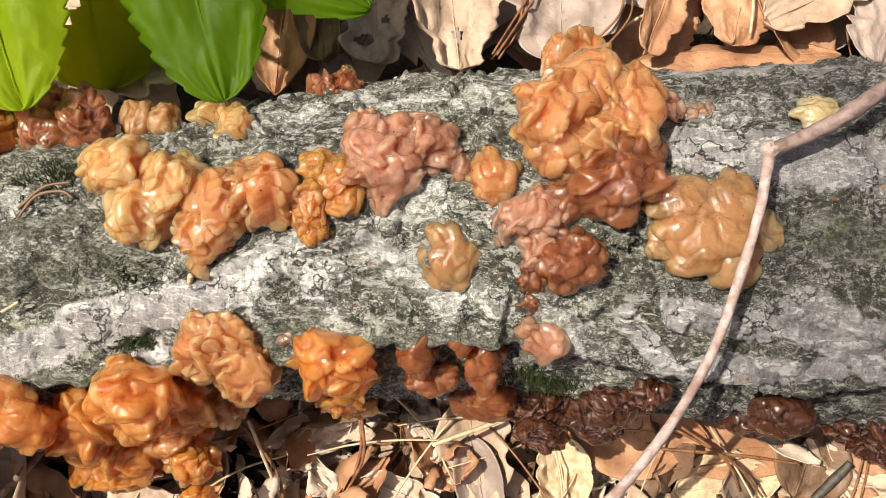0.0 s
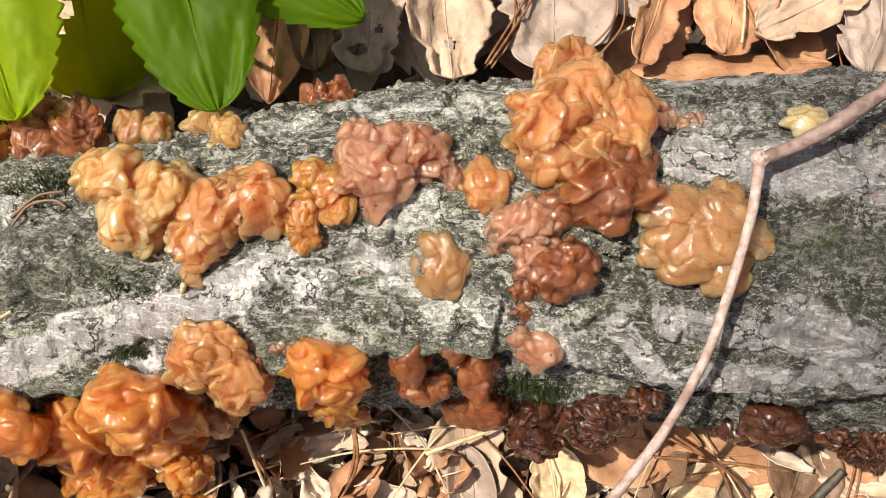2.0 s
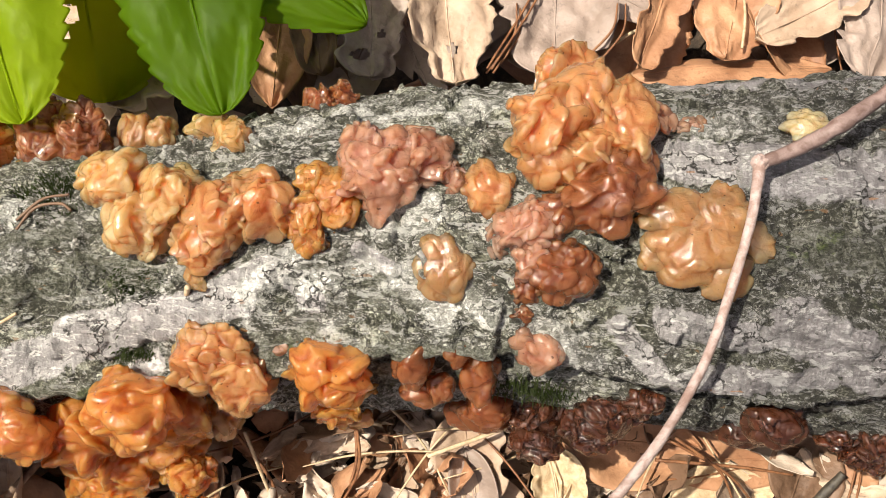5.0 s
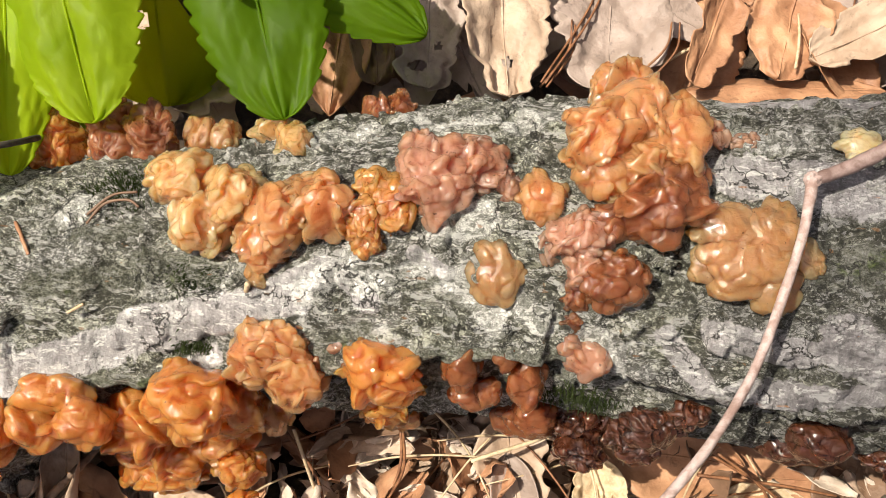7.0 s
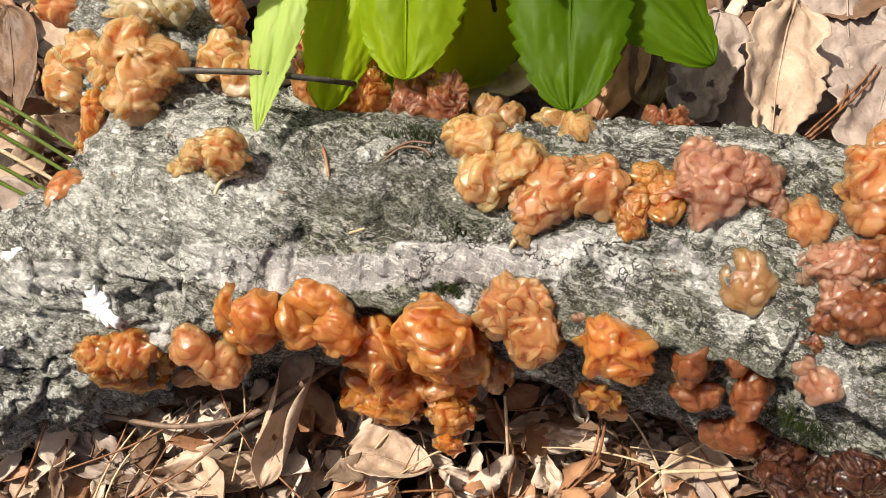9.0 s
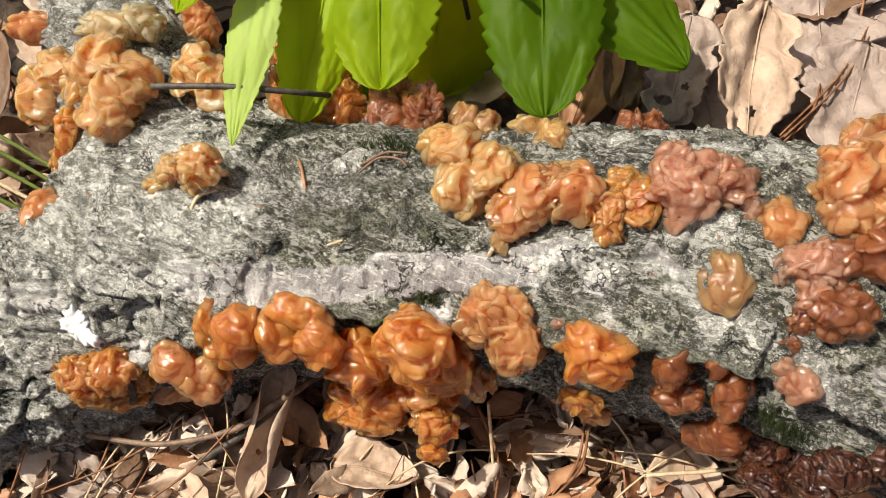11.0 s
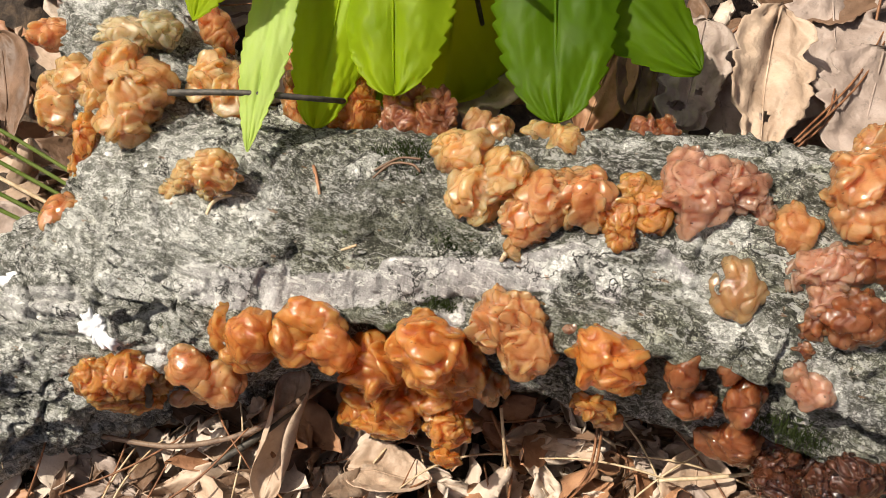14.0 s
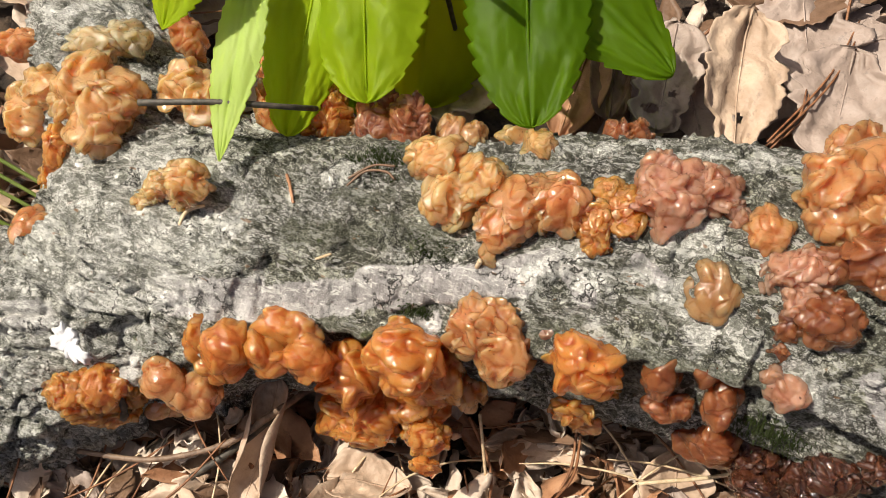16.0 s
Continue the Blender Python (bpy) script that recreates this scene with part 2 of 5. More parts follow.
def jelly_material(name, deep, light, clear=0.35, thin=(0.74, 0.54, 0.36)):
    """Wet, half-clear jelly: light scatters deep in it under a glossy skin; creases are shaded in the colour for depth.
    """
    s = Shade(name)
    v = s.coord()
    fold = s.tree.nodes.new("ShaderNodeAttribute")
    fold.attribute_name = "thin"
    # crease shading is put into the colour: deep in creases, lighter between
    tone = s.maths("ADD", s.maths("MULTIPLY", s.noise(v, 150, 4, 0.6, 0.6), 0.9), s.maths("MULTIPLY", fold.outputs["Fac"], 0.35))
    col = s.mix(s.steps(tone, 0.18, 0.82), deep, light)
    watery = s.steps(s.noise(v, 120, 3, 0.55, 0.5), 0.50, 0.70)
    col = s.mix(s.maths("MULTIPLY", s.maths("MULTIPLY", watery, fold.outputs["Fac"]), 0.14), col, thin)
    col = s.mix(s.maths("MULTIPLY", s.chance(), 0.3), col, deep)
    dots = s.steps(s.noise(v, 720, 2, 0.5), 0.70, 0.75)
    col = s.mix(s.maths("MULTIPLY", dots, 0.7), col, (0.05, 0.02, 0.008))
    wrinkle = s.maths("ABSOLUTE", s.maths("SUBTRACT", s.noise(v, 300, 3, 0.5, 0.8), 0.5))
    fine = s.noise(v, 640, 3, 0.6)
    skin = s.bump(s.maths("ADD", s.maths("MULTIPLY", wrinkle, 1.5), s.maths("MULTIPLY", fine, 0.6)), 0.30, 0.0010)
    film = s.bump(s.maths("ADD", fine, s.maths("MULTIPLY", wrinkle, 0.8)), 0.60, 0.0011)
    s.bsdf.subsurface_method = "RANDOM_WALK"
    return s.done(Base_Color=col, Roughness=0.10, IOR=1.36, Subsurface_Weight=0.95, Subsurface_Radius=(1.0, 0.72, 0.50), Subsurface_Scale=0.012,
                  Transmission_Weight=s.maths("MULTIPLY", s.maths("ADD", 0.64, s.maths("MULTIPLY", watery, 0.16)), clear), Coat_Weight=0.9, Coat_Roughness=0.05, Normal=skin, Coat_Normal=film)


def litter_material(name, low, high, spots=0.4):
    s = Shade(name)
    v = s.coord()
    tone = s.noise(v, 60, 5, 0.6, 0.4)
    r = s.chance()
    col = s.mix(s.steps(tone, 0.3, 0.7), low, high)
    col = s.mix(s.maths("MULTIPLY", r, 0.35), col, low)
    spot = s.steps(s.noise(v, 240, 4, 0.65), 0.58, 0.70)
    col = s.mix(s.maths("MULTIPLY", spot, spots), col, tuple(c * 0.35 for c in low))
    h = s.maths("ADD", s.noise(v, 330, 4, 0.6), s.maths("MULTIPLY", s.voronoi(v, 420, "DISTANCE_TO_EDGE"), -0.6))
    return s.done(Base_Color=col, Roughness=0.55, Specular_IOR_Level=0.4, Normal=s.bump(h, 0.45, 0.0008))


def thin_leaf_material(name, low, high, through_light):
    """A green blade: half of the light passes through."""
    s = Shade(name)
    v = s.coord()
    col = s.mix(s.steps(s.noise(v, 45, 4, 0.55), 0.3, 0.7), low, high)
    fine = s.voronoi(v, 700, "DISTANCE_TO_EDGE")
    s.done(Base_Color=col, Roughness=0.5, Specular_IOR_Level=0.2, Normal=s.bump(s.maths("ADD", fine, s.noise(v, 260, 3)), 0.22, 0.0005))
    clear = s.node("ShaderNodeBsdfTranslucent", Color=(*through_light, 1))
    m = s.node("ShaderNodeMixShader", Fac=0.55)
    s.put(m.inputs[1], s.bsdf.outputs[0])
    s.put(m.inputs[2], clear.outputs[0])
    s.put(s.tree.nodes["Material Output"].inputs["Surface"], m.outputs[0])
    return s.mat


def wood_material(name, low, high, stretch=(1, 1, 1)):
    s = Shade(name)
    v = s.coord(stretch)
    tone = s.noise(v, 320, 5, 0.65, 0.5)
    col = s.mix(s.steps(tone, 0.3, 0.7), low, high)
    return s.done(Base_Color=col, Roughness=0.6, Normal=s.bump(tone, 0.5, 0.0006))


def soil_material():
    s = Shade("leaf_mould")
    v = s.coord()
    n = s.noise(v, 140, 6, 0.7)
    col = s.ramp(n, [(0.3, (0.012, 0.009, 0.006)), (0.5, (0.045, 0.03, 0.02)), (0.7, (0.12, 0.08, 0.05))])
    return s.done(Base_Color=col, Roughness=0.9, Normal=s.bump(n, 1.0, 0.003))


BARK = bark_material()
AMBER = jelly_material("amber_jelly", (0.53, 0.158, 0.038), (0.80, 0.375, 0.155), 0.80, (0.85, 0.59, 0.40))
PALE = jelly_material("pale_jelly", (0.63, 0.262, 0.066), (0.86, 0.50, 0.225), 0.80, (0.88, 0.68, 0.46))
HONEY = jelly_material("honey_jelly", (0.44, 0.192, 0.058), (0.65, 0.355, 0.16), 0.90, (0.64, 0.49, 0.34))
ORANGE = jelly_material("orange_jelly", (0.52, 0.112, 0.014), (0.78, 0.305, 0.07), 0.80, (0.83, 0.52, 0.26))
PINK = jelly_material("rusty_jelly", (0.40, 0.140, 0.075), (0.66, 0.32, 0.205), 0.78, (0.74, 0.49, 0.37))
BROWN = jelly_material("brown_jelly", (0.22, 0.056, 0.017), (0.42, 0.15, 0.056), 0.85, (0.44, 0.28, 0.19))
WHITISH = jelly_material("whitish_jelly", (0.58, 0.39, 0.18), (0.80, 0.62, 0.37), 0.85, (0.84, 0.76, 0.60))
DARK = jelly_material("dark_jelly", (0.035, 0.010, 0.006), (0.12, 0.04, 0.019), 0.7, (0.20, 0.12, 0.08))
TAN = litter_material("tan_litter", (0.33, 0.225, 0.15), (0.57, 0.43, 0.32))
GREY_TAN = litter_material("pinkish_litter", (0.24, 0.18, 0.145), (0.42, 0.33, 0.28), 0.40)
RUST = litter_material("rusty_litter", (0.26, 0.12, 0.06), (0.50, 0.275, 0.15))
CREAM = litter_material("bleached_litter", (0.45, 0.355, 0.275), (0.68, 0.575, 0.475), 0.40)
UMBER = litter_material("dark_litter", (0.10, 0.055, 0.03), (0.22, 0.13, 0.08))
NEEDLE = wood_material("dry_needle", (0.13, 0.05, 0.02), (0.29, 0.13, 0.055))
STRAW = wood_material("straw", (0.42, 0.30, 0.17), (0.66, 0.52, 0.34))
TWIG = wood_material("twig_bark", (0.025, 0.02, 0.015), (0.09, 0.075, 0.055))
STICK = wood_material("peeled_stick", (0.26, 0.17, 0.14), (0.50, 0.40, 0.37), (1, 1, 0.3))
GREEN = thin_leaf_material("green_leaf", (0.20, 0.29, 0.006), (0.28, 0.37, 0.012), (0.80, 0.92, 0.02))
# copies of the leaf green with sunlit or shaded brightness put into the colour
SUNLIT_PALE = thin_leaf_material("sunlit_leaf", (0.40, 0.52, 0.13), (0.52, 0.64, 0.22), (0.80, 0.92, 0.20))
SHADED_GREEN = thin_leaf_material("shaded_leaf", (0.06, 0.12, 0.002), (0.09, 0.165, 0.003), (0.52, 0.72, 0.005))
SUNLIT_GREEN = thin_leaf_material("sunlit_bright_leaf", (0.30, 0.42, 0.008), (0.40, 0.52, 0.015), (0.85, 0.95, 0.03))
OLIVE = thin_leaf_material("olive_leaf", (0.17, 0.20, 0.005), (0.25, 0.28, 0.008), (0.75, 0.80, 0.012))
MOSS = thin_leaf_material("moss", (0.03, 0.045, 0.012), (0.075, 0.095, 0.03), (0.08, 0.12, 0.03))
GRASS = thin_leaf_material("grass_blade", (0.13, 0.19, 0.03), (0.24, 0.30, 0.08), (0.3, 0.42, 0.06))
SOIL = soil_material()

# ---- ground ----
gx = np.concatenate([np.linspace(-12, -0.42, 12), np.linspace(-0.40, 0.34, 150), np.linspace(0.36, 12, 12)])
gy = np.concatenate([np.linspace(-12, -0.22, 12), np.linspace(-0.20, 0.46, 130), np.linspace(0.48, 12, 12)])
GX, GY = np.meshgrid(gx, gy)
flat = np.stack([GX.ravel(), GY.ravel(), np.zeros(GX.size)], 1)
away = np.maximum(np.abs(flat[:, 0] + 0.03) - 0.36, np.abs(flat[:, 1] - 0.13) - 0.32)
flat[:, 2] = 0.006 * fractal(flat * 22, 4, 5) * np.clip(1 - away / 0.02, 0, 1) - 0.004
ground = new("ground", mesh_of("ground", flat, sheet_faces(len(gy), len(gx)), SOIL))
tagged(ground, "dark forest soil under leaf litter", "ground", kind="structure")

# ---- the forked log ----
STEM = [(0.34, 0.105, 0.104, 0.055), (0.25, 0.095, 0.101, 0.0535), (0.147, 0.087, 0.094, 0.0515), (0.085, 0.086, 0.088, 0.0470), (0.027, 0.087, 0.084, 0.0430),
        (-0.033, 0.083, 0.075, 0.0385), (-0.091, 0.077, 0.061, 0.0388), (-0.135, 0.062, 0.051, 0.0398), (-0.178, 0.029, 0.038, 0.0405), (-0.222, -0.005, 0.030, 0.0365), (-0.30, -0.058, 0.020, 0.034)]
LIMB = [(-0.115, 0.062, 0.046, 0.036), (-0.156, 0.080, 0.050, 0.035), (-0.190, 0.112, 0.055, 0.031), (-0.218, 0.155, 0.060, 0.028), (-0.243, 0.205, 0.062, 0.027), (-0.27, 0.27, 0.060, 0.026), (-0.30, 0.34, 0.055, 0.025)]
AXES = [spline(STEM, 500), spline(LIMB, 260)]


def nearest_axis(p, which, every=2):
    """For points p: distance to the surface of a stem, and its axis point."""
    a = AXES[which]
    best, at = np.full(len(p), 9.0), np.zeros((len(p), 3))
    for row in a[::every]:
        d = np.sqrt(((p - row[:3]) ** 2).sum(1)) - row[3]
        hit = d < best
        best[hit] = d[hit]
        at[hit] = row[:3]
    return best, at


def outward(p):
    """The way out of the wood at the point p."""
    q = np.asarray([p], float)
    found = [nearest_axis(q, k) for k in (0, 1)]
    _, at = min(found, key=lambda f: f[0][0])
    n = q[0] - at[0]
    return n / np.linalg.norm(n)


def wood_skin(which, count, sides, seed):
    line = spline((STEM, LIMB)[which], count)
    c, r = line[:, :3], line[:, 3]
    t = np.gradient(c, axis=0)
    t /= np.linalg.norm(t, axis=1)[:, None]
    side = np.cross(t, np.array((0, 0, 1.0)))
    side /= np.linalg.norm(side, axis=1)[:, None]
    up = np.cross(side, t)
    phi = np.linspace(0, 2 * np.pi, sides, endpoint=False)
    ring = np.sin(phi)[None, :, None] * side[:, None] + np.cos(phi)[None, :, None] * up[:, None]
    p = (c[:, None] + ring * r[:, None, None]).reshape(-1, 3)
    n = ring.reshape(-1, 3)
    s = np.array((0.45, 1, 1))
    fields = {"smooth_bark": patches(p, SMOOTH), "lichen_and_shade": patches(p, DARKENED), "white_lichen": patches(p, CHALKY)}
    calm = 1 - 0.8 * soft_step(0.25, 0.5, fields["smooth_bark"])
    d = 0.0032 * fractal(p * 24 * s, 2, seed) + 0.0008 * soft_step(0.3, 0.42, fields["smooth_bark"])
    plate = fractal(p * 75 * s + 0.6 * fractal(p * 60, 2, seed + 9)[:, None], 4, seed + 1)
    d += 0.0016 * plate * calm
    ridge = 1 - np.abs(fractal(p * np.array((26, 85, 85)) + 0.8 * fractal(p * 40, 2, seed + 3)[:, None], 3, seed + 4))
    d += 0.0016 * soft_step(0.55, 1.0, ridge) * calm
    f1, f2 = cells(p * np.array((55, 110, 110)) + 0.9 * fractal(p * 70, 3, seed + 6)[:, None], seed + 5)
    rim = soft_step(0.0, 0.10, f2 - f1)
    d += 0.0010 * (rim - 1) * soft_step(-0.1, 0.3, fractal(p * 18, 2, seed + 8))
    d += 0.00050 * calm * fractal(p * 420 * np.array((0.6, 1, 1)), 3, seed + 2)
    if which == 0:
        # a hollow runs along the flank, where the bark laps over
        a = np.arctan2(n[:, 1], n[:, 2])
        line_at = -1.02 + 0.10 * np.sin(p[:, 0] * 38 + 0.6) + 0.05 * fractal(p * 45, 3, 77)
        depth = 0.0105 * soft_step(-0.12, -0.06, p[:, 0]) * (1 - soft_step(0.10, 0.2, p[:, 0]))
        u = (line_at - a) / 0.42
        d -= depth * np.where(u > 0, np.exp(-2.2 * np.abs(u)) * soft_step(0, 0.10, u), 0)
        d += 0.0028 * np.exp(-((u + 0.12) / 0.22) ** 2)
    # old splits across the bark, and shallow steps where plates have come off
    for x, y, z, reach, deep, slant in SPLITS:
        q = p - np.array((x, y, z))
        off = q[:, 0] + slant * q[:, 1] + 0.0012 * fractal(p * 260, 2, 91)
        far = np.sqrt(q[:, 1] ** 2 + q[:, 2] ** 2)
        d -= deep * np.exp(-(off / 0.0008) ** 2) * (1 - soft_step(0.5 * reach, reach, far)) * (np.abs(q[:, 0]) < 0.02)
    step = fractal(p * np.array((20, 46, 46)) + 0.5 * fractal(p * 90, 3, seed + 21)[:, None], 3, seed + 20)
    d += 0.0014 * soft_step(0.02, 0.05, step) + 0.0012 * soft_step(-0.34, -0.31, step)
    # the thin end is ridged along its grain, with deep furrows
    rough_end = 1 - soft_step(-0.150, -0.105, p[:, 0])
    furrow = np.abs(fractal(p * np.array((30, 120, 120)) + 0.5 * fractal(p * 55, 2, seed + 41)[:, None], 2, seed + 40))
    d += rough_end * (0.0008 - 0.0036 * np.exp(-(furrow / 0.09) ** 2))
    # the two stems grow into one another
    gap, _ = nearest_axis(p, 1 - which, 6)
    d += 0.010 * np.exp(-(np.maximum(gap, -0.004) / 0.011) ** 2) * (gap > -0.02)
    v = p + n * d[:, None]
    f = sheet_faces(count, sides, True).tolist()
    f += [list(range(sides))[::-1], list(range((count - 1) * sides, count * sides))]
    return v, f, fields


# patches of the bark: from one end to the other, and half as wide as the last number says
SMOOTH = [(-0.135, 0.040, 0.084, -0.108, 0.046, 0.086, 0.0057), (-0.102, 0.046, 0.085, -0.073, 0.053, 0.093, 0.0052), (-0.074, 0.056, 0.096, -0.027, 0.064, 0.111, 0.0046), (-0.067, 0.045, 0.083, -0.049, 0.051, 0.095, 0.0025),
          (-0.066, 0.053, 0.095, -0.041, 0.062, 0.106, 0.0049), (-0.041, 0.062, 0.106, -0.020, 0.070, 0.115, 0.0034), (0.084, 0.095, 0.135, 0.134, 0.088, 0.144, 0.0068), (0.081, 0.057, 0.125, 0.102, 0.053, 0.126, 0.0041),
          (0.111, 0.056, 0.131, 0.138, 0.046, 0.125, 0.0069), (0.087, 0.046, 0.114, 0.122, 0.045, 0.122, 0.0034)]
SMOOTH += [(0.068, 0.057, 0.123, 0.081, 0.047, 0.115, 0.0029), (0.003, 0.074, 0.121, 0.012, 0.069, 0.121, 0.0020), (-0.017, 0.070, 0.116, -0.008, 0.063, 0.114, 0.0029), (-0.165, 0.005, 0.062, -0.146, 0.019, 0.069, 0.0045),
           (-0.197, 0.013, 0.071, -0.172, 0.023, 0.076, 0.0055), (0.092, 0.130, 0.118, 0.190, 0.134, 0.127, 0.0060)]
DARKENED = [(-0.072, 0.071, 0.104, -0.050, 0.069, 0.108, 0.0048), (-0.089, 0.079, 0.101, -0.073, 0.081, 0.105, 0.0026), (-0.001, 0.066, 0.117, 0.012, 0.068, 0.121, 0.0017), (0.006, 0.055, 0.109, 0.042, 0.053, 0.114, 0.0024),
            (0.103, 0.072, 0.137, 0.132, 0.071, 0.142, 0.0060), (0.087, 0.053, 0.123, 0.102, 0.049, 0.122, 0.0015), (0.115, 0.053, 0.128, 0.132, 0.051, 0.130, 0.0015), (0.043, 0.048, 0.107, 0.096, 0.043, 0.111, 0.0026)]
DARKENED += [(-0.100, 0.065, 0.097, -0.066, 0.069, 0.105, 0.0046), (-0.087, 0.097, 0.099, -0.060, 0.110, 0.098, 0.0055), (-0.143, 0.025, 0.074, -0.133, 0.031, 0.077, 0.0027), (-0.185, 0.002, 0.065, -0.153, 0.010, 0.061, 0.0042),
             (-0.045, 0.067, 0.109, -0.036, 0.072, 0.112, 0.0017), (-0.019, 0.055, 0.104, -0.008, 0.058, 0.110, 0.0020), (-0.084, 0.047, 0.085, -0.068, 0.046, 0.084, 0.0034), (0.024, 0.118, 0.117, 0.028, 0.112, 0.119, 0.0020)]
# along the hollow: dark lichen and wet bark, with its shade painted in
DARKENED += [(-0.021, 0.055, 0.104, -0.014, 0.050, 0.098, 0.0026), (0.008, 0.052, 0.105, 0.012, 0.046, 0.095, 0.0029), (0.043, 0.049, 0.109, 0.049, 0.045, 0.103, 0.0022), (-0.076, 0.044, 0.081, -0.070, 0.044, 0.079, 0.0022), (-0.081, 0.046, 0.085, -0.072, 0.042, 0.072, 0.0022), (-0.141, 0.025, 0.075, -0.131, 0.033, 0.079, 0.0019), (-0.025, 0.052, 0.100, -0.014, 0.049, 0.097, 0.0026)]
CHALKY = [(0.009, 0.079, 0.124, 0.020, 0.082, 0.126, 0.0038), (0.030, 0.063, 0.121, 0.038, 0.060, 0.120, 0.0032), (0.021, 0.062, 0.118, 0.026, 0.059, 0.117, 0.0020), (-0.011, 0.066, 0.115, 0.006, 0.070, 0.120, 0.0024),
          (0.064, 0.105, 0.129, 0.104, 0.105, 0.135, 0.0031), (-0.093, 0.084, 0.100, -0.086, 0.094, 0.099, 0.0030), (0.050, 0.057, 0.120, 0.059, 0.048, 0.111, 0.0026), (0.004, 0.112, 0.114, 0.024, 0.113, 0.119, 0.0025)]
CHALKY += [(0.030, 0.110, 0.122, 0.046, 0.120, 0.118, 0.0040), (-0.030, 0.108, 0.108, 0.000, 0.114, 0.110, 0.0035), (-0.173, 0.049, 0.081, -0.145, 0.046, 0.087, 0.0091), (-0.190, 0.004, 0.067, -0.169, 0.017, 0.073, 0.0054), (-0.153, 0.068, 0.087, -0.126, 0.060, 0.093, 0.0052), (-0.182, 0.065, 0.071, -0.161, 0.053, 0.085, 0.0051),
           (-0.025, 0.065, 0.111, -0.013, 0.072, 0.117, 0.0030), (0.014, 0.067, 0.121, 0.024, 0.061, 0.118, 0.0036), (-0.171, -0.005, 0.050, -0.191, -0.017, 0.046, 0.0034)]


def patches(p, zones):
    """1 in the heart of a patch, 0.375 at its rim, 0 outside."""
    out = np.zeros(len(p))
    for row in zones:
        a, b, w = np.array(row[:3]), np.array(row[3:6]), row[6]
        t = np.clip(((p - a) @ (b - a)) / ((b - a) @ (b - a)), 0, 1)
        d = np.linalg.norm(p - a - t[:, None] * (b - a), axis=1)
        out = np.maximum(out, np.clip(1 - d / (1.6 * w), 0, 1))
    return out


def bark_part(name, which, count, sides, seed, label):
    v, f, fields = wood_skin(which, count, sides, seed)
    me = mesh_of(name, v, f, BARK)
    for key, values in fields.items():
        me.attributes.new(key, "FLOAT", "POINT").data.foreach_set("value", values)
    part(name, me, log, label)


SPLITS = [(0.0135, 0.0785, 0.1245, 0.009, 0.0022, 0.05), (0.1228, 0.0756, 0.1419, 0.011, 0.0022, 0.0), (-0.1054, 0.0491, 0.0918, 0.011, 0.0012, 0.0), (0.0267, 0.1158, 0.1169, 0.008, 0.004, 0.1), (0.0829, 0.0854, 0.1355, 0.006, 0.0014, 0.1),
          (0.0951, 0.0843, 0.1376, 0.006, 0.0012, 0.0), (-0.1650, 0.0293, 0.0794, 0.014, 0.0025, 0.3), (-0.1401, 0.0388, 0.0864, 0.010, 0.0016, 0.1), (-0.0168, 0.0678, 0.1147, 0.010, 0.0015, -0.2), (0.0132, 0.0774, 0.1241, 0.008, 0.0014, 0.0)]
log = new("forked_log")
tagged(log, "grey forked log with whitish lichen and cracked bark", "log")
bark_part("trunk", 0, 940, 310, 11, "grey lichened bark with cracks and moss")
bark_part("limb", 1, 360, 170, 31, "")


# ---- jelly fungi ----
def ball(level):
    bm = bmesh.new()
    bmesh.ops.create_icosphere(bm, subdivisions=level, radius=1)
    v = np.array([p.co[:] for p in bm.verts])
    f = [[p.index for p in q.verts] for q in bm.faces]
    bm.free()
    return v / np.linalg.norm(v, axis=1)[:, None], f


BALLS = {level: ball(level) for level in (3, 4, 5)}


# how the lobes of a fungus are shaped: how many, their sizes, thinness, unevenness, dents, and fine folds
HABITS = {"petals": (20, (0.36, 0.44, 0.52, 0.60), (0.30, 0.40, 0.50), 0.16, (0, 0), 0.45),
          "knobs": (20, (0.30, 0.36, 0.44, 0.52), (0.6, 0.8, 1.0), 0.14, (0, 0, 0.3), 0.40),
          "beads": (34, (0.19, 0.23, 0.27, 0.32), (0.8, 1.0), 0.12, (0, 0, 0.2), 0.4),
          "folds": (17, (0.38, 0.46, 0.54, 0.60), (0.34, 0.46, 0.60), 0.16, (0, 0, 0.3), 0.95),
          "smooth": (9, (0.42, 0.50, 0.58, 0.66), (0.5, 0.7, 0.9), 0.15, (0, 0.25, 0.4), 0.25),
          "disc": (13, (0.34, 0.42, 0.50), (0.7, 0.9), 0.14, (0, 0, 0.3), 0.3)}


